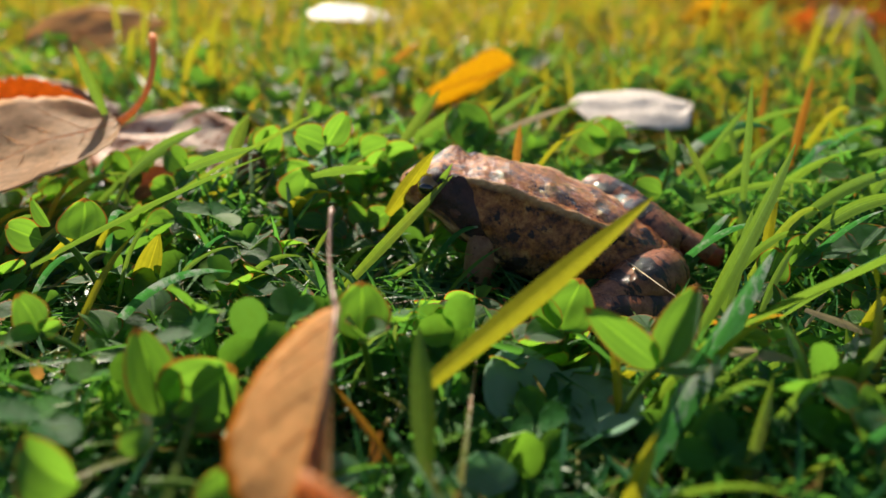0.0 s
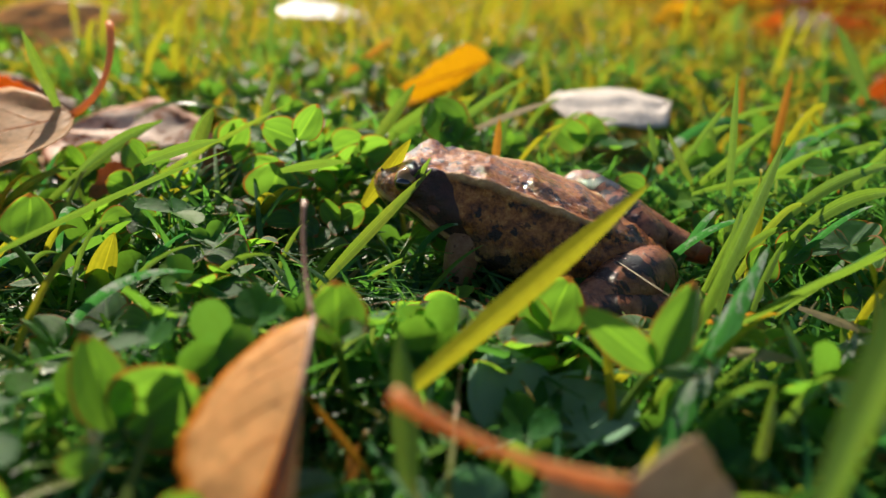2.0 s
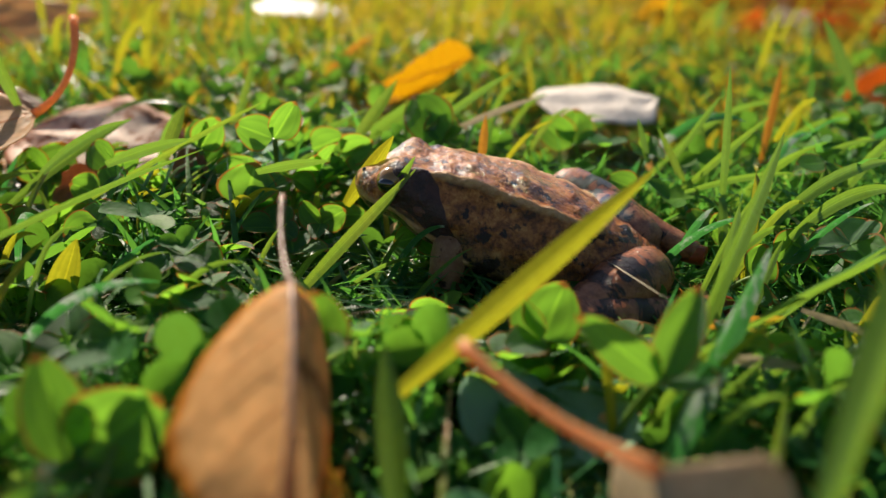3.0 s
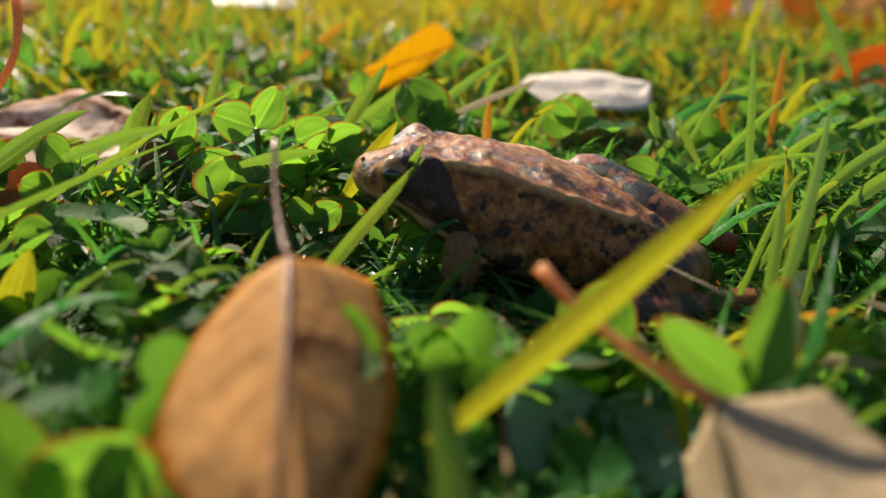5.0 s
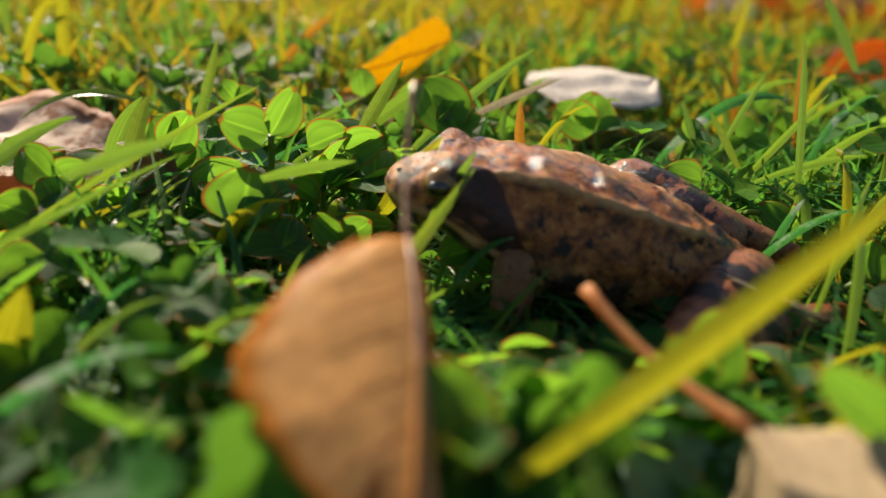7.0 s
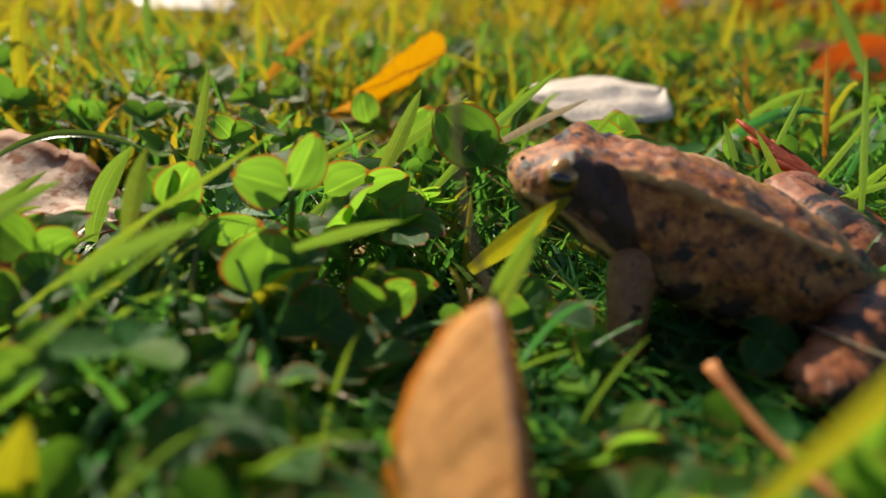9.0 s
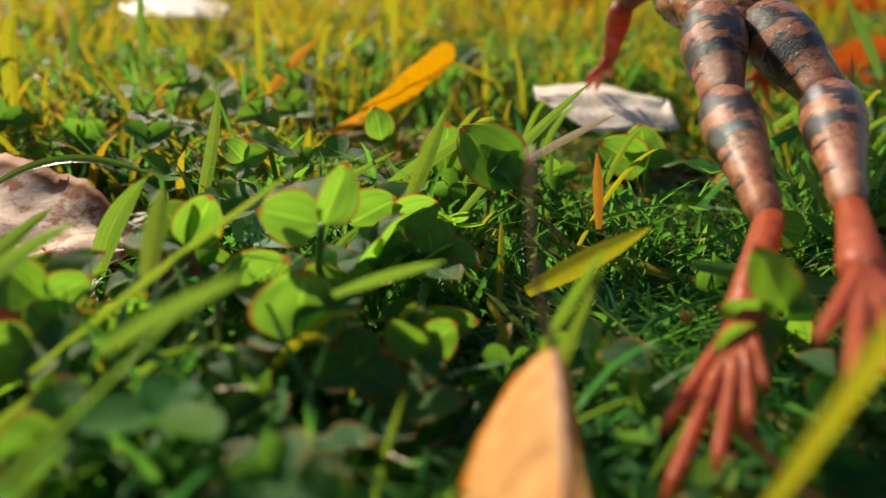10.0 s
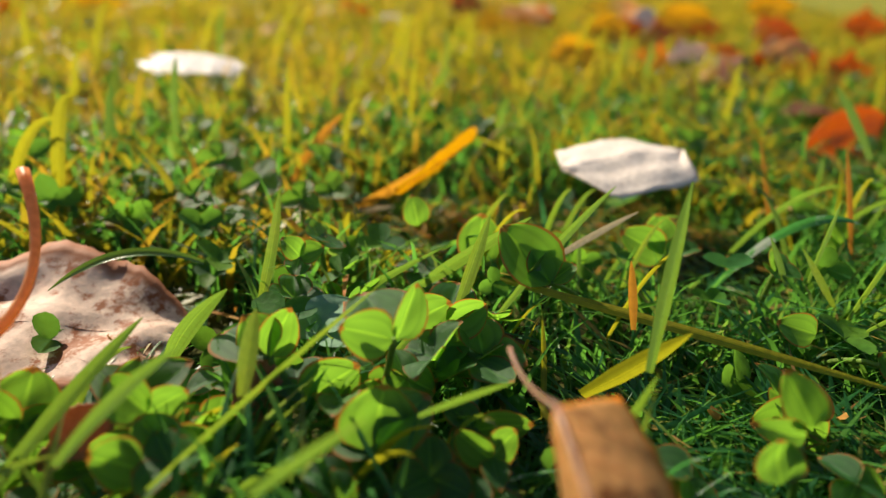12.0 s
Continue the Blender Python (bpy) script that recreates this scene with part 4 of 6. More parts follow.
sprig((0.060, 0.140, 0.0), ((0.0634, 0.1225, 0.0092), (0.0603, 0.1274, 0.0125), CAM, 0.9, 2), ((0.0634, 0.1225, 0.0092), (0.0698, 0.1263, 0.0104), CAM, 0.9, 2), ((0.0509, 0.1331, 0.0148), (0.0454, 0.1371, 0.0160), CAM, 0.9, 0))
sprig((0.030, 0.165, 0.0), ((0.0108, 0.1603, 0.0174), (0.0108, 0.1659, 0.0243), CAM, 1.0, 2), ((0.0108, 0.1603, 0.0174), (0.0039, 0.1702, 0.0263), CAM, 0.8, 1), ((0.0108, 0.1603, 0.0174), (0.0168, 0.1616, 0.0202), SKYWARD, 0.8, 0))
sprig((-0.017, 0.130, 0.0), ((-0.0159, 0.1266, 0.0094), (-0.0110, 0.1288, 0.0117), CAM, 1.0, 2), ((-0.0159, 0.1266, 0.0094), (-0.0201, 0.1304, 0.0126), LEFTY, 0.8, 1), ((-0.0159, 0.1266, 0.0094), (-0.0166, 0.1216, 0.0083), SKYWARD, 0.8, 0))
sprig((-0.053, 0.148, 0.0), ((-0.0613, 0.1433, 0.0155), (-0.0664, 0.1475, 0.0195), CAM, 0.9, 1), ((-0.0613, 0.1433, 0.0155), (-0.0559, 0.1442, 0.0175), CAM, 0.9, 2), ((-0.0618, 0.1359, 0.0118), (-0.0688, 0.1389, 0.0133), CAM, 1.0, 2))

# long blades, left to right
blade((-0.0824, 0.1396, 0.0079), (-0.0624, 0.1595, 0.0219), (0.002, 0, 0.004), 0.0023, 10)
blade((-0.062, 0.172, 0.004), (-0.0494, 0.1591, 0.0253), (-0.002, 0, 0.002), 0.0035, 0, label="green blade of grass with an orange edge")
blade((-0.0588, 0.1544, 0.0058), (-0.0394, 0.1538, 0.0117), (0, 0, 0.001), 0.0026, -30)
blade((-0.0545, 0.1944, 0.0145), (-0.0834, 0.1914, 0.0133), (0, 0, 0.010), 0.0022, 60, label="arched shiny blade of grass")
blade((-0.0273, 0.1258, 0.0206), (-0.0135, 0.1260, 0.0228), (0, 0, 0.001), 0.0026, -30)
blade((-0.0134, 0.1792, 0.0088), (0.0095, 0.1686, 0.0284), (0, 0, 0.001), 0.0036, -10)
blade((0.0551, 0.1427, 0.0011), (0.0994, 0.1507, 0.0101), (0, 0, 0.003), 0.0040, -20)
blade((-0.0485, 0.1127, 0.0260), (-0.0357, 0.1166, 0.0294), (0, 0, 0.001), 0.0020, -10)
blade((-0.0450, 0.1742, 0.0110), (-0.0381, 0.1844, 0.0330), (0.001, 0, 0), 0.0022, 0)
blade((-0.0236, 0.1901, 0.0119), (-0.0249, 0.1950, 0.0211), (0, 0, 0), 0.002, 0)
blade((-0.0010, 0.1590, 0.0125), (0.0293, 0.1695, 0.0331), (0, 0, 0.003), 0.0022, 0)
blade((0.0129, 0.1680, 0.0175), (0.0363, 0.1697, 0.0267), (0, 0, 0.001), 0.0018, 0, STRAW, "pale dry straw lying in the grass", "straw")
blade((-0.0029, 0.1640, 0.0093), (0.0061, 0.1516, 0.0074), (0, 0, 0), 0.0009, 0, DARK_PETIOLE, "thin dark red-brown twig in the grass", "twig", 0.8)
blade((-0.0414, 0.1801, 0.0017), (-0.0084, 0.1720, 0.0221), (0, 0, 0.001), 0.0020, 0)
blade((-0.0186, 0.2425, 0.0034), (-0.0015, 0.2331, 0.0088), (0, 0, 0.001), 0.0018, 0, STRAW, "pale dry straw lying in the grass", "straw")
blade((-0.0851, 0.3252, -0.0200), (-0.0871, 0.3660, 0.0399), (-0.004, 0, 0.0), 0.005, 0)
blade((-0.0543, 0.3397, -0.0152), (-0.0818, 0.3651, 0.0176), (0, 0, 0.002), 0.004, 0)
blade((-0.0279, 0.3338, -0.0076), (0.0023, 0.3452, 0.0148), (0, 0, 0.004), 0.0035, 0, DRY_BLADE, "dry orange blade of grass", "dry_grass")
blade((0.0994, 0.1851, -0.0033), (0.1078, 0.2097, 0.0303), (0, 0, 0.0), 0.0026, 0, DRY_BLADE, "dry orange blade of grass", "dry_grass")
blade((0.1252, 0.1992, -0.0031), (0.1352, 0.2083, 0.0238), (0, 0, 0.0), 0.003, 0)
blade((-0.0152, 0.2420, 0.0050), (0.0269, 0.2428, 0.0265), (0.002, 0, -0.002), 0.004, -20, DRY_BLADE, "dry yellow leaf strip in the grass", "dry_grass")
# round the frog
blade((-0.0183, 0.0997, 0.0068), (0.0027, 0.1176, 0.0241), (0, 0, 0.001), 0.0022, 0)
blade((-0.0048, 0.1167, 0.0146), (0.0025, 0.1175, 0.0265), (0, 0, 0.0), 0.0018, 0)
blade((0.0181, 0.1427, 0.0157), (0.0194, 0.1481, 0.0268), (0, 0, 0), 0.0020, 0, DRY_BLADE, "short dry orange blade of grass", "dry_grass")
blade((-0.0592, 0.1047, 0.0005), (-0.0533, 0.1076, 0.0148), (0, 0, 0), 0.0048, 0, YELLOW_BLADE, "stub of yellow and orange grass", "cut_grass")
blade((-0.0523, 0.0960, -0.0013), (-0.0511, 0.1013, 0.0072), (0, 0, 0), 0.0012, 0, DRY_BLADE, "thin dry brown stub of grass", "cut_grass")
blade((-0.0534, 0.0960, -0.0014), (-0.0543, 0.1006, 0.0057), (0, 0, 0), 0.0012, 0, DRY_BLADE, "thin dry brown stub of grass", "cut_grass")
blade((0.0673, 0.1263, 0.0103), (0.0672, 0.1361, 0.0406), (0, 0, 0.001), 0.0018, 0)
blade((0.0617, 0.1363, 0.0124), (0.0826, 0.1429, 0.0287), (0, 0, 0.001), 0.0020, 0)
blade((0.0647, 0.1481, 0.0161), (0.0772, 0.1552, 0.0310), (0, 0, 0.001), 0.0018, 0)
blade((0.0605, 0.1309, 0.0151), (0.0837, 0.1307, 0.0197), (0, 0, 0.002), 0.0016, 0, label="shiny green blade of grass")
blade((0.0654, 0.1412, 0.0134), (0.0591, 0.1469, 0.0250), (0, 0, 0), 0.0016, 0)
blade((0.0590, 0.1481, 0.0160), (0.0565, 0.1527, 0.0255), (0, 0, 0), 0.0016, 0)
blade((0.0240, 0.0551, 0.0074), (0.0541, 0.0893, 0.0222), (0, 0, 0.001), 0.0062, 0, WORN_BLADE, "broad green blade of grass with a pale worn end")
blade((0.0396, 0.0793, 0.0116), (0.0644, 0.1090, 0.0341), (0.001, 0, 0.002), 0.0034, 0)
blade((0.0455, 0.0779, 0.0157), (0.0771, 0.0899, 0.0226), (0, 0, 0.002), 0.0052, -30)
blade((0.0554, 0.0851, 0.0124), (0.0868, 0.0998, 0.0202), (0, 0, 0.003), 0.0040, -30)
blade((0.0701, 0.1139, 0.0146), (0.1038, 0.1290, 0.0232), (-0.002, 0, 0.006), 0.0026, 30, label="arched shiny blade of grass")
blade((0.0706, 0.1084, 0.0147), (0.0962, 0.1169, 0.0212), (-0.002, 0, 0.006), 0.0028, 20)
blade((0.0624, 0.0899, 0.0108), (0.0740, 0.0814, 0.0096), (0, 0, 0), 0.0014, 0, STRAW, "pale dry straw lying in the grass", "straw")
blade((0.0365, 0.1064, 0.0112), (0.0388, 0.0855, 0.0150), (0, 0, 0), 0.0011, 0, STRAW, "pale dry straw lying over the frog's leg", "straw")
blade((-0.0658, 0.0886, 0.0175), (-0.0380, 0.1303, 0.0235), (0, 0, 0.002), 0.0017, -20, None, "long green blade of grass across the clover")
blade((-0.0610, 0.1309, 0.0130), (-0.0277, 0.1446, 0.0302), (0, 0, 0.001), 0.0012, -20)
blade((-0.0861, 0.1586, 0.0237), (-0.0922, 0.1618, 0.0416), (0, 0, 0.001), 0.0030, 0)
blade((-0.0706, 0.1332, 0.0174), (-0.0557, 0.1427, 0.0258), (0, 0, 0.003), 0.0020, 0)
blade((-0.0487, 0.1391, 0.0185), (-0.0455, 0.1460, 0.0282), (0, 0, 0.001), 0.0026, 0)
blade((-0.0010, 0.0544, 0.0077), (-0.0024, 0.0675, 0.0208), (0, 0, 0.001), 0.0030, 0)
blade((-0.0050, 0.0583, 0.0064), (-0.0143, 0.0691, 0.0102), (0, 0, 0), 0.0014, 0, DRY_BLADE, "dry yellow stalk in the grass", "dry_grass")
blade((-0.0845, 0.2876, 0.0145), (-0.0811, 0.2989, 0.0376), (0, 0, 0), 0.003, 0)
blade((-0.0297, 0.2528, 0.0125), (-0.0086, 0.2718, 0.0290), (0, 0, 0.004), 0.003, 0, DRY_BLADE, "dry orange blade of grass", "dry_grass")
blade((0.0958, 0.1624, 0.0118), (0.1054, 0.1791, 0.0348), (0, 0, 0), 0.0028, 0, DRY_BLADE, "yellowed blade of grass with an orange tip", "dry_grass")
blade((0.1461, 0.2007, 0.0227), (0.1357, 0.2115, 0.0447), (0, 0, 0.001), 0.0036, 0)
blade((-0.0114, 0.1548, 0.0171), (-0.0003, 0.1669, 0.0307), (0, 0, 0), 0.0030, 0)


rng = random.Random("straws")
for _ in range(14):
    x, y, z, way, long = rng.uniform(0.040, 0.085), rng.uniform(0.058, 0.092), rng.uniform(0.008, 0.013), rng.uniform(-0.5, 0.9), rng.uniform(0.006, 0.014)
    dry = rng.random() < 0.4
    blade((x, y, z), (x + long * math.cos(way), y + long * math.sin(way), z + rng.uniform(-0.002, 0.003)), (0, 0, 0.0006), rng.uniform(0.0010, 0.0020), 0, DRY_BLADE if dry else STRAW, "dry orange blade of grass" if dry else "pale dry straw lying in the grass", "dry_grass" if dry else "straw")
fallen_leaf("small torn brown leaf standing between the clover", lying((-0.0465, 0.1490, 0.0185), (-0.0470, 0.1450, 0.0040), (0.1, -0.9, 0.3)), 0.015, 0.009, DARK_LEAF, 30, 10, 0, 0.1, 0, seed=61, veins=False, ragged=0.5)
fallen_leaf("small curled brown leaf under a pale leaf", lying((-0.0670, 0.1500, 0.0130), (-0.0770, 0.1480, 0.0060), (0.1, -0.8, 0.5)), 0.013, 0.008, DARK_LEAF, 40, 10, 0, 0.1, 0, seed=62, veins=False, ragged=0.5)


def tall_blades(seed, count, xs, ys, heights, reach, widths, worn=True):
    """Longer single blades among the short grass, most of them leaning the same way."""
    rng = random.Random(seed)
    for k in range(count):
        x, y, h = rng.uniform(*xs), rng.uniform(*ys), rng.uniform(*heights)
        if -0.11 < x < 0.0 and 0.3 < y < 0.43:
            h *= 0.45
        way = rng.gauss(0.35, 0.7)
        far = rng.uniform(*reach)
        tip = (x + math.cos(way) * far, y + math.sin(way) * far, h)
        blade((x, y, -0.001), tip, (0, 0, rng.uniform(0.35, 0.75) * h), rng.uniform(*widths), rng.uniform(-25, 25), (GRASS_BLADE, GRASS_BLADE if worn else YELLOW_BLADE, YELLOW_BLADE, WORN_BLADE if worn else YELLOW_BLADE)[k % 4], ("long green blade of grass arching over the lawn", "long green blade of grass arching over the lawn" if worn else "long yellow-green blade of grass", "long yellow-green blade of grass", "long shiny pale-worn blade of grass" if worn else "long yellow-green blade of grass")[k % 4])


tall_blades(3, 18, (0.060, 0.125), (0.095, 0.185), (0.020, 0.030), (0.016, 0.034), (0.0016, 0.0030))
tall_blades(4, 22, (0.028, 0.075), (0.056, 0.092), (0.012, 0.018), (0.010, 0.024), (0.0010, 0.0020))
tall_blades(5, 16, (-0.115, -0.050), (0.070, 0.135), (0.013, 0.020), (0.012, 0.026), (0.0008, 0.0016))
tall_blades(7, 60, (-0.22, 0.26), (0.25, 0.50), (0.030, 0.052), (0.004, 0.022), (0.0018, 0.0036), False)
tall_blades(9, 26, (0.045, 0.115), (0.060, 0.130), (0.014, 0.026), (0.010, 0.026), (0.0012, 0.0028))
tall_blades(8, 26, (0.020, 0.090), (0.040, 0.080), (0.010, 0.017), (0.008, 0.020), (0.0012, 0.0026))
tall_blades(10, 34, (0.030, 0.080), (0.050, 0.084), (0.006, 0.013), (0.006, 0.016), (0.0008, 0.0020))
tall_blades(11, 70, (-0.105, 0.000), (0.100, 0.160), (0.009, 0.017), (0.010, 0.022), (0.0007, 0.0015))
tall_blades(6, 14, (-0.010, 0.040), (0.150, 0.205), (0.017, 0.025), (0.008, 0.022), (0.0010, 0.0020))


# ---- the frog ----
THIGH, SHANK, UPPER, FORE = 0.0240, 0.0328, 0.0130, 0.0150


def spline(pts, u):
    i = int(min(max(math.floor(u), 0), len(pts) - 2))
    f = u - i
    p0, p1, p2, p3 = pts[max(i - 1, 0)], pts[i], pts[i + 1], pts[min(i + 2, len(pts) - 1)]
    return 0.5 * (2 * p1 + (p2 - p0) * f + (2 * p0 - 5 * p1 + 4 * p2 - p3) * f * f + (3 * p1 - p0 - 3 * p2 + p3) * f ** 3)


def line_gap(x, z, path):
    best = 1.0
    for (xa, za), (xb, zb) in zip(path, path[1:]):
        k = max(0.0, min(1.0, ((x - xa) * (xb - xa) + (z - za) * (zb - za)) / ((xb - xa) ** 2 + (zb - za) ** 2)))
        best = min(best, math.hypot(x - xa - k * (xb - xa), z - za - k * (zb - za)))
    return best


def inside(x, z, ring):
    odd = False
    for (xa, za), (xb, zb) in zip(ring, ring[1:] + ring[:1]):
        if (za > z) != (zb > z) and x < xa + (z - za) * (xb - xa) / (zb - za):
            odd = not odd
    return odd


# Seen from the side: the dark patch behind the eye, and the pale line of the upper lip.
EAR_PATCH = [(0.0266, 0.0226), (0.0205, 0.0232), (0.0166, 0.0214), (0.0140, 0.0160), (0.0118, 0.0106), (0.0145, 0.0116), (0.0200, 0.0150), (0.0262, 0.0186)]
LIP_LINE = [(0.0342, 0.0184), (0.0300, 0.0172), (0.0245, 0.0158), (0.0190, 0.0128), (0.0140, 0.0100), (0.0105, 0.0084)]


def frog_trunk(stations, n=88, sub=13):
    """Body and head in one skin; stations along x: middle height, half width, half height up, half height down."""
    pts = np.array(stations)
    rows, patch, pale, belly = [], [], [], []
    for k in range((len(pts) - 1) * sub + 1):
        x, zc, w, up, down = spline(pts, k / sub)
        w, up, down = max(w, 0.0003), max(up, 0.0003), max(down, 0.0003)
        row = []
        for j in range(n):
            a = 2 * math.pi * j / n
            ca, sa = math.cos(a), math.sin(a)
            y = w * math.copysign(abs(ca) ** 0.85, ca)
            z = (up if sa > 0 else down) * math.copysign(abs(sa) ** (0.95 if sa > 0 else 0.8), sa)
            bare = Vector((x, y, zc + z))
            tip = 1.0 if x < 0.028 else max(0.0, (0.0348 - x) / 0.0068)
            r = 0.00018 * noise.noise(bare * 420) + 0.00025 * noise.noise(bare * 900)
            r += 0.0013 * max(0.0, noise.noise(bare * 330 + Vector((9, 0, 0))) - 0.20) + 0.0009 * noise.noise(bare * 140)
            side = abs(y)
            eye = (bare - Vector((0.0243, math.copysign(0.0062, y), 0.0222))).length
            r += 0.0031 * math.exp(-(eye / 0.0036) ** 2)
            # the folds that run from the eyes to the hips
            up_angle = math.atan2(sa, abs(ca))
            fold = math.exp(-((up_angle - 0.92 - 1.5 * max(0, -x - 0.012) * 10) / 0.095) ** 2) if -0.018 < x < 0.0215 else 0.0
            fold *= min(1.0, (x + 0.018) / 0.006, (0.0215 - x) / 0.002 + 0.3) * (0.85 + 0.35 * noise.noise(Vector((x * 300, math.copysign(3, y), 0))))
            fold = max(0.0, fold)
            r += 0.0015 * fold - 0.0004 * math.exp(-((up_angle - 0.62) / 0.22) ** 2) * (x < 0.018)
            lip = line_gap(x, bare.z, LIP_LINE) if sa < 0.75 else 1.0
            ridge = math.exp(-(lip / 0.0008) ** 2)
            r += 0.00045 * ridge
            r *= tip * min(1.0, (x + 0.0272) / 0.004)
            q = Vector((0, ca, sa)).normalized()
            row.append((x, y + q.y * r, zc + z + q.z * r))
            wob = 0.0007 * noise.noise(bare * 300)
            gap = line_gap(x, bare.z, EAR_PATCH + EAR_PATCH[:1]) * (1 if inside(x, bare.z, EAR_PATCH) else -1) + wob if side > 0.003 and sa < 0.9 else -1.0
            patch.append(min(1.0, max(0.0, 0.5 + gap / 0.0016)))
            pale.append(max(fold, ridge * (x > 0.009)))
            belly.append(min(1.0, max(0.0, (0.52 - (bare.z - zc + down) / (up + down)) * 3)))
        rows.append(row)
    v, f = grid(rows, True)
    me = mesh("body", v, f, FROG_BACK)
    for key, values in (("patch", patch), ("pale", pale), ("belly", belly)):
        me.attributes.new(key, "FLOAT", "POINT").data.foreach_set("value", values)
    return me


def limb(name, length, r0, r1, r2, material, bulge=0.4, sides=14, flat=1.0):
    """A limb segment along x with rounded ends and a muscle."""
    rows = []
    n = 14
    for i in range(n + 1):
        s = i / n
        x = -r0 * 0.6 + (length + (r0 + r2) * 0.6) * s
        r = r0 + (r2 - r0) * s + (r1 - (r0 + r2) / 2) * math.exp(-((s - bulge) / 0.28) ** 2)
        end = min(1.0, math.sqrt(max(0.0, 1 - (1 - min(1, s / 0.16)) ** 2)) + 0.02, math.sqrt(max(0.0, 1 - (1 - min(1, (1 - s) / 0.14)) ** 2)) + 0.02)
        row = []
        for j in range(sides):
            a = 2 * math.pi * j / sides
            q = 1 + 0.06 * noise.noise((x * 400, math.cos(a) * 2, math.sin(a) * 2))
            row.append((x, r * end * q * math.cos(a), r * end * q * math.sin(a) * flat))
        rows.append(row)
    v, f = grid(rows, True)
    return mesh(name, v, f, material)


def toes(name, lengths, angles, start, radius, material, thing, label, web=0.0, palm=0.004):
    """A hand or foot along x: a palm with webs, and each toe a piece of its own under it."""
    verts, faces = [], []

    def add(v, f):
        k = len(verts)
        verts.extend(v)
        faces.extend(tuple(k + i for i in q) for q in f)

    add(*tube([(-0.001, 0, 0), (start * 0.4, 0, 0.0002), (start, 0, 0), (start + palm * 0.5, 0, -0.0002)], [radius * 1.7, radius * 1.8, radius * 2.1, radius * 1.2], 12))
    ends = []
    for long, a in zip(lengths, angles):
        d = Vector((math.cos(radians(a)), math.sin(radians(a)), 0))
        p = Vector((start, 0, 0)) + d * 0.0006
        ends.append([p, p + d * long * 0.35 + Vector((0, 0, 0.0006)), p + d * long * 0.7 + Vector((0, 0, 0.0003)), p + d * long])
    if web:
        for a, b in zip(ends, ends[1:]):
            ia, ib = (a[1] * (1 - web) + a[2] * web), (b[1] * (1 - web) + b[2] * web)
            mid = (ia + ib) / 2 * 0.92 + a[0] * 0.08
            up = Vector((0, 0, 0.0002))
            pts = [a[0], ia, mid, ib]
            add([tuple(p + up) for p in pts] + [tuple(p - up) for p in pts], [(0, 1, 2), (0, 2, 3), (4, 6, 5), (4, 7, 6), (1, 5, 6, 2), (2, 6, 7, 3)])
    ob = part(name, mesh(name, verts, faces, material), thing, label)
    for pts in ends:
        fine = bezier(pts[0], pts[1], pts[2], 5) + [pts[2].lerp(pts[3], 0.6), pts[3]]
        v, f = tube([tuple(q) for q in fine], [radius * g for g in (1.15, 1.0, 0.85, 0.9, 0.75, 0.7, 0.62, 0.3)], 8)
        part("toe", mesh("toe", v, f, material), ob)
    return ob


def ball(name, r, material, squash=(1, 1, 1), n=12):
    rows = []
    for i in range(n + 1):
        a = math.pi * (i + 0.05) / (n + 0.1) - math.pi / 2
        rows.append([(r * squash[0] * math.cos(a) * math.cos(b), r * squash[1] * math.cos(a) * math.sin(b), r * squash[2] * math.sin(a)) for b in (2 * math.pi * j / 16 for j in range(16))])
    v, f = grid(rows, True)
    return mesh(name, v, f, material)


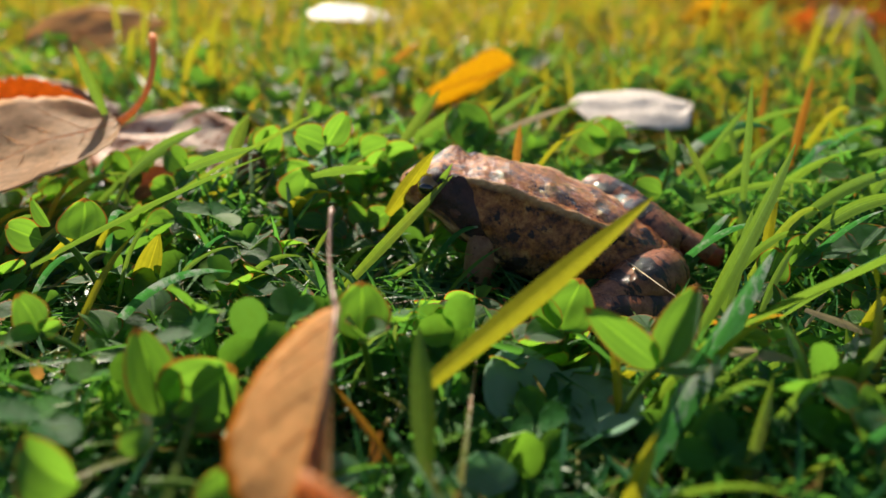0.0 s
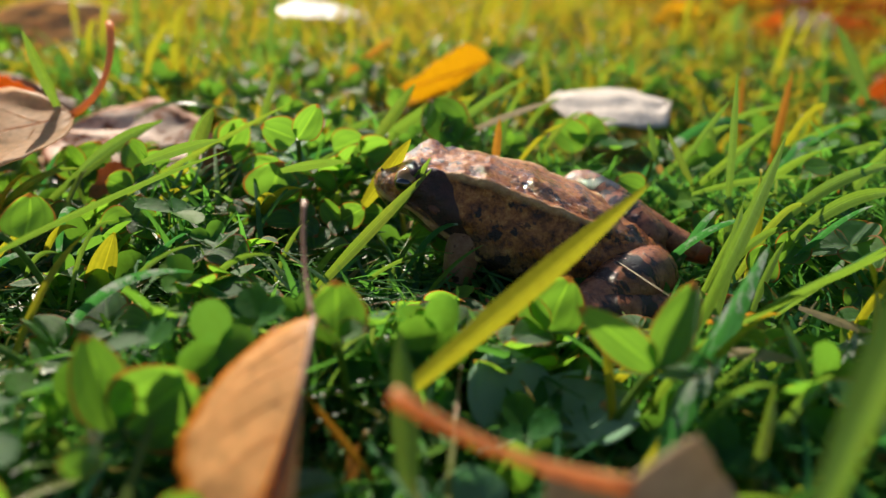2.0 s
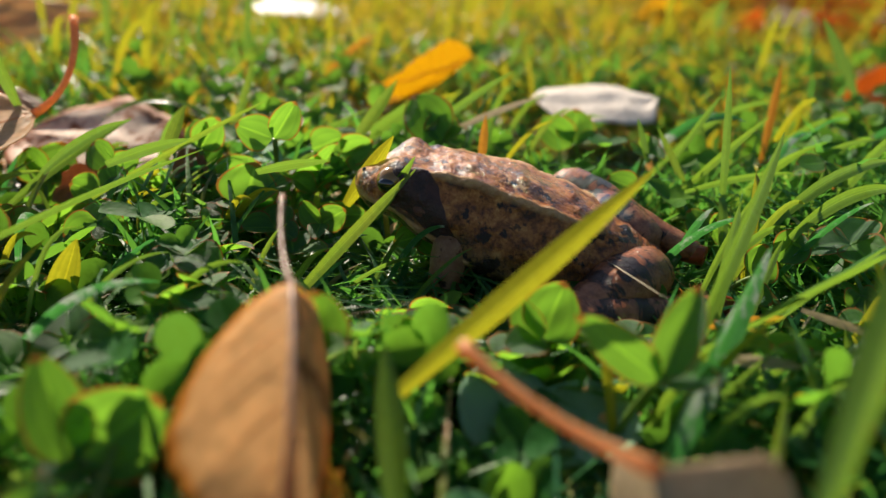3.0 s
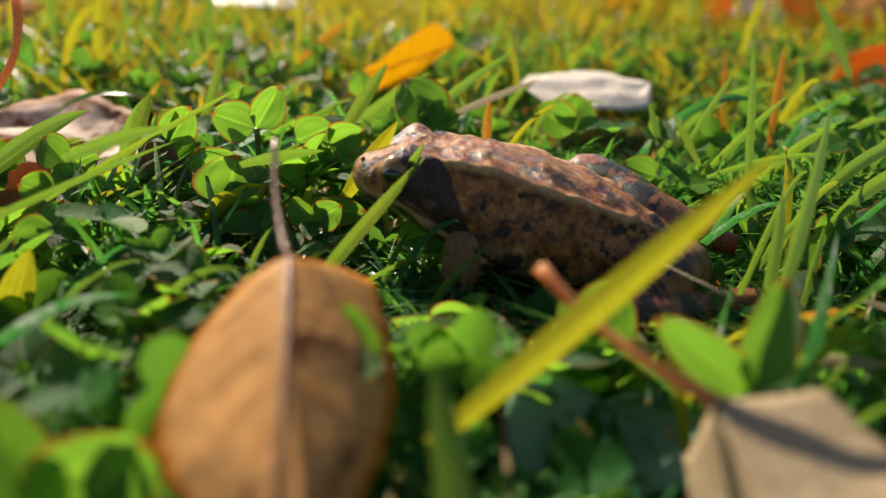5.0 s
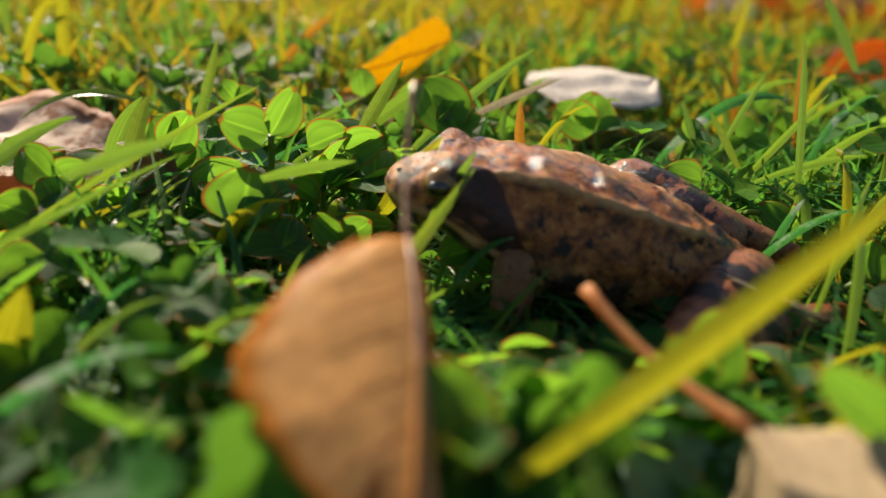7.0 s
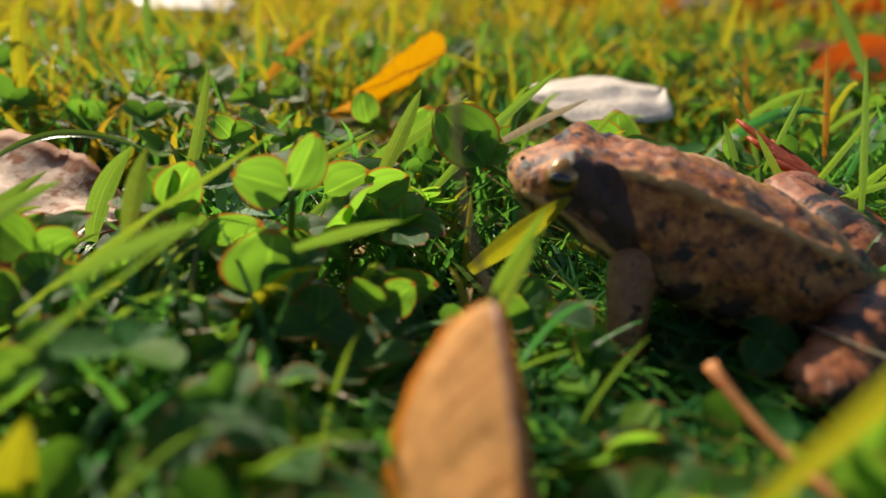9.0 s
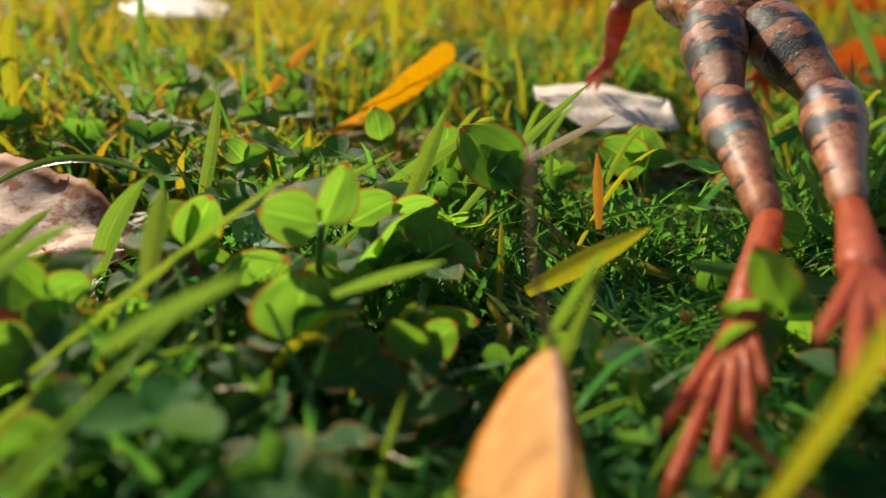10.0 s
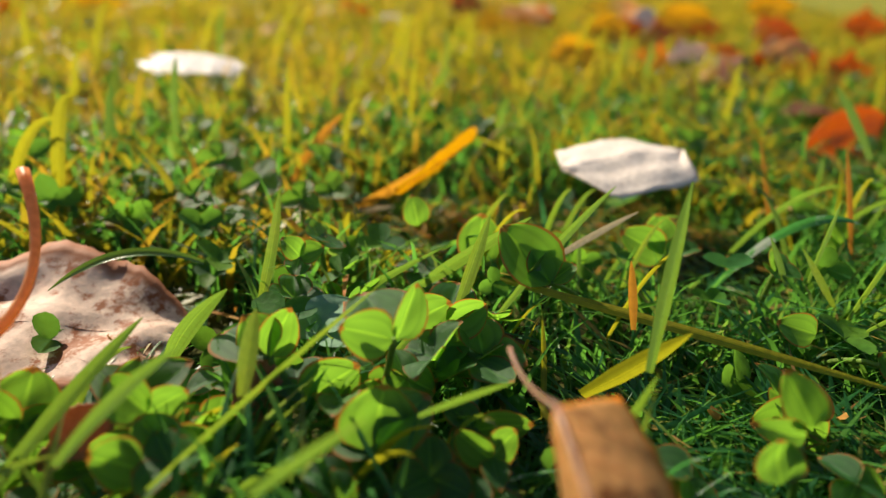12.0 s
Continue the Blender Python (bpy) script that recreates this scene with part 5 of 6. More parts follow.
def build_frog():
    thing = tagged(new("frog"), "brown mottled wet frog sitting in the grass, then leaping off", "frog")
    # the body, from the vent to the snout: x, middle height, half width, half heights
    part("body", frog_trunk([
        (-0.0272, 0.0070, 0.0006, 0.0006, 0.0006), (-0.0252, 0.0068, 0.0044, 0.0030, 0.0036), (-0.0205, 0.0070, 0.0078, 0.0056, 0.0054),
        (-0.0140, 0.0076, 0.0104, 0.0084, 0.0064), (-0.0070, 0.0082, 0.0124, 0.0110, 0.0070), (0.0010, 0.0088, 0.0132, 0.0132, 0.0068),
        (0.0085, 0.0106, 0.0124, 0.0136, 0.0070), (0.0150, 0.0136, 0.0114, 0.0110, 0.0074), (0.0205, 0.0164, 0.0106, 0.0077, 0.0072), (0.0250, 0.0178, 0.0096, 0.0062, 0.0062),
        (0.0290, 0.0182, 0.0078, 0.0046, 0.0054), (0.0322, 0.0184, 0.0056, 0.0033, 0.0040), (0.0341, 0.0184, 0.0030, 0.0018, 0.0021), (0.0348, 0.0184, 0.0006, 0.0005, 0.0005)]), thing)
    for sgn in (1, -1):
        drum = part("eardrum", ball("eardrum", 0.0018, FROG_MASK, (1, 0.30, 1)), thing, "round brown eardrum in the dark patch")
        drum.matrix_local = pose(0.0192, sgn * 0.0103, 0.0176, sgn * 18, 0, sgn * -4)
        eye = part("eye", ball("eye", 0.0028, EYE_GOLD), thing, "golden eye with a dark pupil")
        eye.matrix_local = pose(0.0254, sgn * 0.0082, 0.0212)
        pupil = part("pupil", ball("pupil", 0.0016, EYE_BLACK, (1.1, 0.5, 0.75)), eye)
        pupil.matrix_local = pose(0.0003, sgn * 0.0022, 0.0001, 0, 0, 0)
        nose = part("nostril", ball("nostril", 0.00045, EYE_BLACK), thing)
        nose.matrix_local = pose(0.0322, sgn * 0.0030, 0.0212)
    limbs = {}
    for sgn in (1, -1):
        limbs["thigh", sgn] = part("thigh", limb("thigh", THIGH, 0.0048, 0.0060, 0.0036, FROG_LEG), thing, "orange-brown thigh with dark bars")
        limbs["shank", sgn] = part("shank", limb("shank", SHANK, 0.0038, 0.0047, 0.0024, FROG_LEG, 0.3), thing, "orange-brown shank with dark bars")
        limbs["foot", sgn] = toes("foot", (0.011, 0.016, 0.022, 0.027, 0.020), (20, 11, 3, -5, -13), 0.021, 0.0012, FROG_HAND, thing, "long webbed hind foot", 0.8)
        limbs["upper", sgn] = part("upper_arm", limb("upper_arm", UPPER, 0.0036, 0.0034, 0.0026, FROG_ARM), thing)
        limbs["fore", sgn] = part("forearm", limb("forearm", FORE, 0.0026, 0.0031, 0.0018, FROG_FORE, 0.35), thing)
        limbs["palm", sgn] = toes("front_foot", (0.006, 0.0085, 0.0100, 0.007), (42, 14, -14, -44), 0.002, 0.0010, FROG_HAND, thing, "orange four-toed front foot")
    return thing, limbs


frog, frog_limbs = build_frog()

# Limb directions in the frog's space (x ahead, y to its left, z up), for its left side: thigh, shank, foot, upper arm, forearm, hand.
SIT = ((0.66, 0.72, -0.16), (-0.89, -0.45, -0.02), (0.93, 0.34, -0.06), (0.08, 0.38, -0.92), (-0.45, 0.30, -0.12), (0.70, 0.60, -0.10))
SIT_RIGHT = ((0.76, 0.54, 0.30), (-0.87, -0.44, -0.22), (0.90, 0.42, -0.03), (0.08, 0.38, -0.92), (-0.45, 0.30, -0.12), (0.70, 0.60, -0.10))
LEAP_88 = (((0.66, 0.72, -0.14), (-0.89, -0.45, -0.05), (-0.33, -0.40, -0.86), (-0.05, 0.55, -0.82), (-0.25, 0.62, -0.74), (0.55, 0.70, -0.20)),
    ((0.70, 0.66, 0.25), (-0.87, -0.40, -0.22), (0.89, 0.41, 0.18), (-0.26, 0.73, -0.63), (0.21, 0.05, -0.98), (0.36, 0.31, -0.88)))
LEAP_90 = (((0.60, 0.78, -0.16), (-0.86, -0.50, -0.08), (-0.17, -0.48, -0.86), (-0.05, 0.55, -0.82), (-0.30, 0.66, -0.68), (0.55, 0.70, -0.20)),
    ((0.50, 0.82, 0.26), (-0.88, -0.30, -0.32), (0.76, 0.53, 0.37), (-0.26, 0.73, -0.63), (0.21, 0.05, -0.98), (0.36, 0.31, -0.88)))
LEAP_92 = (((0.60, 0.63, -0.50), (-0.83, -0.56, -0.03), (-0.23, -0.90, -0.37), (-0.27, 0.96, 0.05), (-0.41, 0.87, -0.27), (-0.18, 0.98, -0.06)),
    ((-0.09, 0.88, 0.46), (-0.64, 0.73, -0.23), (-0.56, 0.83, 0.04), (0.33, 0.73, -0.60), (-0.11, 0.42, -0.90), (0.76, 0.04, -0.65)))
LEAP_95 = (((0.16, 0.97, 0.19), (-0.28, -0.91, -0.30), (-0.17, -0.95, -0.27), (-0.43, 0.69, 0.58), (-0.77, 0.58, 0.27), (-0.74, 0.65, -0.15)),
    ((0.15, 0.91, 0.40), (-0.61, 0.75, -0.25), (-0.49, 0.87, 0.05), (0.04, 0.77, -0.64), (0.05, 0.24, -0.97), (0.58, 0.18, -0.79)))
LEAP_96 = (((-0.67, 0.51, -0.53), (-0.89, 0.03, 0.45), (0.19, -0.74, -0.64), (-0.90, 0.40, 0.17), (-0.90, -0.25, -0.37), (-0.94, 0.23, -0.24)),
    ((0.60, 0.80, -0.05), (-0.96, 0.23, -0.14), (-0.55, 0.77, -0.32), (0.38, 0.88, -0.30), (-0.55, 0.00, -0.83), (0.47, 0.25, -0.84)))
LEAP_98 = (((-0.57, 0.06, -0.82), (-0.90, -0.42, -0.09), (0.32, -0.80, -0.51), (-0.90, 0.43, 0.06), (-0.85, -0.24, -0.47), (-0.95, 0.03, -0.32)),
    ((0.27, 0.79, -0.55), (-0.88, -0.47, 0.05), (0.26, 0.83, -0.50), (-0.48, 0.81, -0.33), (-0.81, -0.54, 0.20), (0.65, 0.28, -0.70)))
LEAP_100 = (((-0.93, -0.01, -0.38), (-0.98, -0.03, -0.18), (-0.93, 0.35, -0.11), (-0.26, 0.73, -0.63), (0.21, 0.05, -0.98), (0.36, 0.31, -0.88)),
    ((-0.90, 0.32, -0.31), (-0.97, -0.18, -0.16), (-0.93, -0.33, 0.14), (-0.26, 0.73, -0.63), (0.21, 0.05, -0.98), (0.36, 0.31, -0.88)))
LEAP_102 = (((-0.96, -0.12, -0.24), (-0.95, -0.22, -0.23), (-0.88, 0.20, -0.43), (-0.26, 0.73, -0.63), (0.21, 0.05, -0.98), (0.36, 0.31, -0.88)),
    ((-0.92, 0.37, -0.09), (-0.97, 0.08, -0.24), (-0.99, -0.05, -0.15), (-0.26, 0.73, -0.63), (0.21, 0.05, -0.98), (0.36, 0.31, -0.88)))
FLY = ((-0.70, 0.68, -0.10), (-0.75, -0.62, -0.10), (-0.90, 0.40, -0.10), (0.10, 0.90, -0.30), (0.60, 0.20, -0.75), (0.75, 0.20, -0.60))
BOTH = (SIT, SIT_RIGHT)
GAITS = ((0.0, BOTH), (7.6, BOTH), (8.8, LEAP_88), (9.0, LEAP_90), (9.2, LEAP_92), (9.5, LEAP_95), (9.6, LEAP_96), (9.8, LEAP_98), (10.0, LEAP_100), (10.2, LEAP_102), (10.65, (FLY, FLY)), (11.1, (FLY, FLY)), (11.5, BOTH), (12.0, BOTH))


def aimed(at, direction, pole):
    x = direction.normalized()
    z = (pole - x * pole.dot(x)).normalized()
    return Matrix.Translation(at) @ Matrix((x, z.cross(x), z)).transposed().to_4x4()


def limb_rows():
    rows = {key: [] for key in frog_limbs}
    times = [0.0, 7.5] + [round(7.6 + 0.1 * i, 1) for i in range(45)]
    for t in times:
        i = max(k for k in range(len(GAITS) - 1) if GAITS[k][0] <= t or k == 0)
        (ta, a), (tb, b) = GAITS[i], GAITS[i + 1]
        f = min(1.0, max(0.0, (t - ta) / (tb - ta)))
        for sgn in (1, -1):
            a2, b2 = (g[0 if sgn > 0 else 1] for g in (a, b))
            d = [(Vector(p).normalized() * (1 - f) + Vector(q).normalized() * f).normalized() for p, q in zip(a2, b2)]
            d = [Vector((v.x, v.y * sgn, v.z)) for v in d]
            up = Vector((0.15, 0.1 * sgn, 1))
            hip, shoulder = Vector((-0.0235, 0.0050 * sgn, 0.0076)), Vector((0.0135, 0.0092 * sgn, 0.0108))
            knee = hip + d[0] * THIGH
            ankle = knee + d[1] * SHANK
            elbow = shoulder + d[3] * UPPER
            wrist = elbow + d[4] * FORE
            for key, at, way in (("thigh", hip, d[0]), ("shank", knee, d[1]), ("foot", ankle, d[2]), ("upper", shoulder, d[3]), ("fore", elbow, d[4]), ("palm", wrist, d[5])):
                rows[key, sgn].append((t, aimed(at, way, up)))
    return rows


# ---- leaves that the camera pushes along ----
def half_leaf(name, length, width, lobe, foot, curl, bow, material, side, seed=1, n=34, m=18, teeth=0.035):
    """One half of a broad leaf, along x from its foot, its outer edge at side * y, hinged on its midrib. foot: how wide it is there; lobe: how far it reaches back."""
    span = [max(0.0, (foot + (2.5 - 2 * foot) * s - (2.7 - 1.7 * foot) * s * s) * (1 - s ** 2.6)) for s in (k / n for k in range(n + 1))]
    rows, rims = [], []
    for i in range(n + 1):
        s = i / n
        half = width * span[i] / max(span) * (1 - teeth * (0.5 + 0.5 * math.sin(s * 62 + seed)) + 0.07 * noise.noise((s * 7, seed * 2.3, 0.5)))
        row = []
        for j in range(m):
            q = j / (m - 1)
            x = length * s - lobe * length * q ** 1.3 * (1 - s) ** 2 + 0.010 * length * math.sin(q * 40 + seed) * q * (1 - s) ** 6
            a = radians(curl) * q
            y = half * q * (math.sin(a) / a if a > 0.01 else 1)
            z = half * q * ((1 - math.cos(a)) / a if a > 0.01 else 0)
            z += 0.022 * length * noise.noise((s * 4.5 + seed, q * 2.2, seed * 1.7)) * q + 0.0015 * length * math.sin(q * 5 - s * 34) * q
            b = radians(bow) * x / length
            row.append((length * math.sin(b) / radians(bow) - z * math.sin(b), side * y, length * (1 - math.cos(b)) / radians(bow) + z * math.cos(b)))
            rims.append(max(q, 1 - s * 14))
        rows.append(row if side > 0 else row[::-1])
        if side < 0:
            rims[-m:] = rims[-m:][::-1]
    v, f = grid(rows)
    me = mesh(name, v, f, material)
    me.attributes.new("rim", "FLOAT", "POINT").data.foreach_set("value", rims)
    return me


def folded_leaf(label, length, width, lobes, feet, curl, bow, material, stalk, stalk_width, stalk_material, rib_material, seed):
    """A broad dry leaf in three stiff pieces, its two halves and its stalk, that turn on the leaf's foot and midrib."""
    thing = tagged(new("fallen_leaf"), label, "leaf", "fallen autumn leaves")
    halves = []
    for side in (1, -1):
        me = half_leaf("leaf_half", length, width, lobes[side < 0], feet[side < 0], curl, bow, material, side, seed + side)
        half = part("leaf_half", me, thing)
        solid = half.modifiers.new("thickness", "SOLIDIFY")
        solid.thickness, solid.offset = 0.00025, 0.0
        co = [v.co.copy() for v in me.vertices]
        spot = lambda i, j: co[i * 18 + (j if side > 0 else 17 - j)]
        for i in range(2, 22, 4):
            path = [spot(min(34, i + k), 3 * k) - Vector((0, 0, 0.00012)) for k in range(6)]
            v, f = tube(path, [0.00014, 0.00013, 0.00012, 0.0001, 0.00008, 0.00006], 5)
            part("side_vein", mesh("side_vein", v, f, material), half)
        halves.append(half)
    b = [radians(bow) * k / 12 for k in range(13)]
    v, f = tube([(length * math.sin(a) / radians(bow), 0, length * (1 - math.cos(a)) / radians(bow) - 0.0001) for a in b], [0.00036 * (1 - 0.85 * k / 12) + 0.00006 for k in range(13)], 7)
    part("midrib", mesh("midrib", v, f, rib_material), thing)
    pts = bezier(Vector((-0.0004, 0, 0)), Vector((stalk * 0.5, stalk * 0.04, -stalk * 0.07)), Vector((stalk, stalk * -0.03, stalk * 0.05)), 12)
    v, f = tube(pts, [stalk_width * (0.8 + 0.4 * abs(k / 6 - 1) ** 2) for k in range(13)], 8)
    stem = part("leaf_stalk", mesh("leaf_stalk", v, f, stalk_material), thing, "thin bent leaf stalk")
    return thing, halves, stem


pushed_leaf, pushed_halves, pushed_stalk = folded_leaf("orange-brown dry folded leaf with a dark thin stalk", 0.036, 0.0155, (0.0, 0.22), (0.2, 0.8), 35, 18, BROWN_LEAF, 0.0195, 0.00036, DARK_PETIOLE, DARK_PETIOLE, 21)
pushed_pale, pale_halves, pale_stalk = folded_leaf("pale tan leaf with a long orange stalk in grass", 0.034, 0.0125, (0.0, 0.0), (0.7, 0.7), 24, 8, PALE_TAN, 0.0205, 0.00068, PETIOLE, PALE_TAN, 25)
pushed_blade = blade((0, 0, 0), (0.044, 0, 0), (0, 0.001, 0), 0.0033, 0, YELLOW_BLADE, "broad yellow-green blade of grass bent over the frog")

face_blade = blade((0, 0, 0), (0.0205, 0, 0), (0, 0.0008, 0), 0.0034, 0, YELLOW_BLADE, "yellow-green blade of grass across the frog's face")
sprung_blade = blade((0, 0, 0), (0.030, 0, 0), (0, 0, 0), 0.0028, 0, label="upright green blade that springs up behind the frog")
long_sprung = blade((0, 0, 0), (0.075, 0, 0), (0, 0.002, 0), 0.0020, 0, YELLOW_BLADE, "long thin yellow-green stalk of grass lying across the lawn")
near_blade = blade((0, 0, 0), (0.036, 0, 0), (0, 0.001, 0), 0.0040, 0, label="yellow-green blade of grass close before the camera")

clover_field(145)
clover_row("shade", 34, (-0.115, -0.008), (0.124, 0.160), (0.008, 0.014), (0.0055, 0.0085), -0.25)
clover_row("front", 16, (-0.095, 0.000), (0.078, 0.112), (0.008, 0.014), (0.005, 0.008), 0.15)
clover_row("beside", 14, (0.000, 0.022), (0.078, 0.096), (0.005, 0.009), (0.004, 0.007), 0.25)


# ---- what moves ----
def motions():
    heading = [(0.0, *FROG_AT, 0.0, FROG_TURN, 0, 0), (7.5, *FROG_AT, 0.0, FROG_TURN, 0, 0)]
    heading += [
        (8.80, 0.0300, 0.1221, 0.0011, 164.5, 4.1, 0.0),
        (9.00, 0.0368, 0.1249, 0.0030, 148.4, 2.5, 0.0),
        (9.20, 0.0384, 0.1235, 0.0060, 133.0, 12.7, 0.4),
        (9.50, 0.0366, 0.1253, 0.0066, 103.0, 20.2, -0.8),
        (9.60, 0.0514, 0.1475, 0.0132, 74.4, -0.7, -0.4),
        (9.80, 0.0628, 0.1640, 0.0234, 59.5, 2.2, -1.8),
        (10.00, 0.0725, 0.1922, 0.0395, 63.2, 7.4, 0.4),
        (10.20, 0.0928, 0.2297, 0.0421, 58.4, 5.0, -0.0),
        (10.50, 0.1663, 0.3228, 0.0499, 56.3, 1.3, 0.0),
        (10.60, 0.1715, 0.3189, 0.0272, 49.0, -20.0, 0.0),
        (10.80, 0.1913, 0.3462, 0.0104, 50.0, -30.0, 0.0),
        (11.00, 0.2080, 0.3690, -0.0011, 50.0, -25.0, 0.0),
        (11.40, 0.2443, 0.4061, 0.0075, 48.0, -4.0, 0.0),
        (11.60, 0.2474, 0.4029, 0.0069, 40.0, 0.0, 0.0),
        (12.00, 0.2559, 0.3938, 0.0037, 30.0, 0.0, 0.0),
    ]
    walk(frog, [(t, pose(x, y, z, 0, 0, turn) @ pose(0, 0, 0, roll, -rise, 0)) for t, x, y, z, turn, rise, roll in heading])
    for key, rows in limb_rows().items():
        walk(frog_limbs[key], rows)
    halves, stalks = ([], []), []
    rows = []
    for t, foot, (turn, dip), spin, folds, stem in (
        (0.0, (-0.0120, 0.0629, 0.0265), (0.080, 0.226), 126, (70, 42), (-0.20, 0.96, 0.20)),
        (1.5, (-0.0127, 0.0669, 0.0217), (-0.013, 0.201), 128, (67, 35), (-0.20, 0.92, 0.34)),
        (2.5, (-0.0123, 0.0694, 0.0234), (0.121, 0.152), 127, (57, 48), (-0.20, 0.93, 0.31)),
        (3.0, (-0.0124, 0.0703, 0.0269), (0.170, 0.192), 128, (61, 13), (-0.22, 0.97, 0.09)),
        (5.0, (-0.0155, 0.0798, 0.0256), (0.065, 0.165), 155, (42, 4), (-0.16, 0.94, 0.30)),
        (5.5, (-0.0169, 0.0840, 0.0257), (0.054, 0.360), 165, (31, 25), (-0.12, 0.94, 0.32)),
        (6.0, (-0.0193, 0.0898, 0.0232), (0.200, 0.320), 150, (42, 26), (-0.18, 0.75, 0.64)),
        (6.5, (-0.0134, 0.0894, 0.0269), (0.089, 0.325), 144, (36, 27), (0.04, 0.94, 0.35)),
        (7.0, (-0.0115, 0.0903, 0.0265), (-0.041, 0.275), 141, (33, 21), (0.14, 0.82, 0.56)),
        (9.0, (-0.0105, 0.1009, 0.0251), (-0.148, 0.392), 152, (65, 20), (-0.12, 0.46, 0.88)),
        (9.5, (-0.0092, 0.1022, 0.0229), (-0.199, 0.330), 158, (64, 17), (-0.12, 0.30, 0.94)),
        (10.0, (-0.0081, 0.1082, 0.0212), (-0.369, -0.009), 160, (80, 15), (-0.09, 0.34, 0.93)),
        (10.2, (-0.0115, 0.1106, 0.0221), (-0.407, 0.133), 156, (87, 19), (0.06, 0.66, 0.75)),
        (10.4, (-0.0135, 0.1081, 0.0252), (-0.469, 0.050), 142, (99, 49), (0.13, 0.79, 0.60)),
        (11.0, (-0.0155, 0.1056, 0.0316), (-0.584, 0.001), 127, (71, 37), (0.42, 0.86, 0.31)),
        (11.4, (-0.0198, 0.1058, 0.0303), (-0.378, 0.156), 122, (23, 34), (0.34, 0.94, 0.06)),
        (11.7, (-0.0232, 0.1117, 0.0310), (-0.354, -0.007), 200, (91, 38), (0.46, 0.81, -0.37)),
        (12.0, (-0.0174, 0.1096, 0.0321), (-0.202, 0.123), 192, (86, 11), (0.16, 0.94, -0.32)),
    ):
        way = Vector((math.cos(dip) * math.sin(turn), -math.cos(dip) * math.cos(turn), -math.sin(dip)))
        m = lying(foot, Vector(foot) + way, (0.05, -0.75, 0.65), spin)
        rows.append((t, m))
        for k in (0, 1):
            halves[k].append((t, pose(0, 0, 0, folds[k] * (1 - 2 * k), 0, 0)))
        stalks.append((t, aimed(Vector((0, 0, 0)), m.to_3x3().inverted() @ Vector(stem), m.to_3x3().inverted() @ Vector((0, 0.3, 1)))))
    walk(pushed_leaf, rows)
    for k in (0, 1):
        walk(pushed_halves[k], halves[k])
    walk(pushed_stalk, stalks)
    pale_halves[0].matrix_basis, pale_halves[1].matrix_basis = pose(0, 0, 0, -14, 0, 0), pose(0, 0, 0, 98, 0, 0)
    rows, stems = [], []
    for t, foot, tip, dip in (
        (0.00, (0.0084, 0.0338, 0.0203), (0.0178, 0.0230, 0.0212), 0.022),
        (1.50, (0.0150, 0.0397, 0.0228), (0.0232, 0.0285, 0.0233), 0.022),
        (2.50, (0.0180, 0.0441, 0.0225), (0.0240, 0.0331, 0.0238), 0.022),
        (3.00, (0.0197, 0.0470, 0.0224), (0.0212, 0.0345, 0.0246), 0.018),
        (5.00, (0.0221, 0.0629, 0.0185), (0.0211, 0.0460, 0.0179), 0.004),
        (5.50, (0.0206, 0.0652, 0.0176), (0.0189, 0.0483, 0.0170), 0.002),
        (6.50, (0.0179, 0.0699, 0.0152), (0.0144, 0.0536, 0.0152), 0.0),
        (7.00, (0.0165, 0.0722, 0.0149), (0.0120, 0.0563, 0.0152), 0.0),
        (8.80, (0.0195, 0.0796, 0.0106), (0.0127, 0.0659, 0.0095), 0.0),
        (9.00, (0.0195, 0.0798, 0.0090), (0.0127, 0.0664, 0.0083), 0.0),
        (10.00, (0.0168, 0.0853, 0.0077), (0.0107, 0.0721, 0.0078), 0.0),
        (12.00, (0.0092, 0.0797, 0.0126), (0.0020, 0.0690, 0.0166), 0.0),
    ):
        level = lying(foot, tip, (-0.1, 0.1, 1.0)).to_3x3()
        m = lying(foot, Vector(tip) - Vector((0, 0, dip)), (-0.1, 0.1, 1.0))
        rows.append((t, m))
        stems.append((t, aimed(Vector((0, 0, 0)), m.to_3x3().inverted() @ (level @ Vector((-0.74, -0.63, 0.26))), m.to_3x3().inverted() @ Vector((0, 0, 1)))))
    walk(pushed_pale, rows)
    walk(pale_stalk, stems)
    walk(pushed_blade, [(t, lying(a, b, (0.3, -0.8, 0.5), spin)) for t, a, b, spin in (
        (0.00, (-0.0019, 0.0623, 0.0148), (0.0293, 0.0835, 0.0314), 90),
        (1.50, (-0.0020, 0.0639, 0.0138), (0.0290, 0.0841, 0.0311), 90),
        (2.50, (-0.0011, 0.0658, 0.0138), (0.0278, 0.0830, 0.0311), 90),
        (3.20, (-0.0009, 0.0683, 0.0135), (0.0277, 0.0832, 0.0317), 90),
        (5.00, (-0.0024, 0.0685, 0.0103), (0.0321, 0.0759, 0.0371), 90),
        (5.50, (-0.0036, 0.0693, 0.0103), (0.0318, 0.0766, 0.0383), 90),
        (6.50, (-0.0053, 0.0713, 0.0104), (0.0310, 0.0760, 0.0378), 90),
        (7.00, (-0.0055, 0.0723, 0.0116), (0.0293, 0.0761, 0.0356), 90),
        (9.00, (0.0009, 0.0788, 0.0163), (0.0220, 0.0805, 0.0346), 90),
        (10.50, (-0.0033, 0.0880, 0.0208), (0.0106, 0.0926, 0.0414), 90),
        (12.00, (0.0031, 0.0835, 0.0284), (0.0204, 0.0864, 0.0477), 90),
    )])
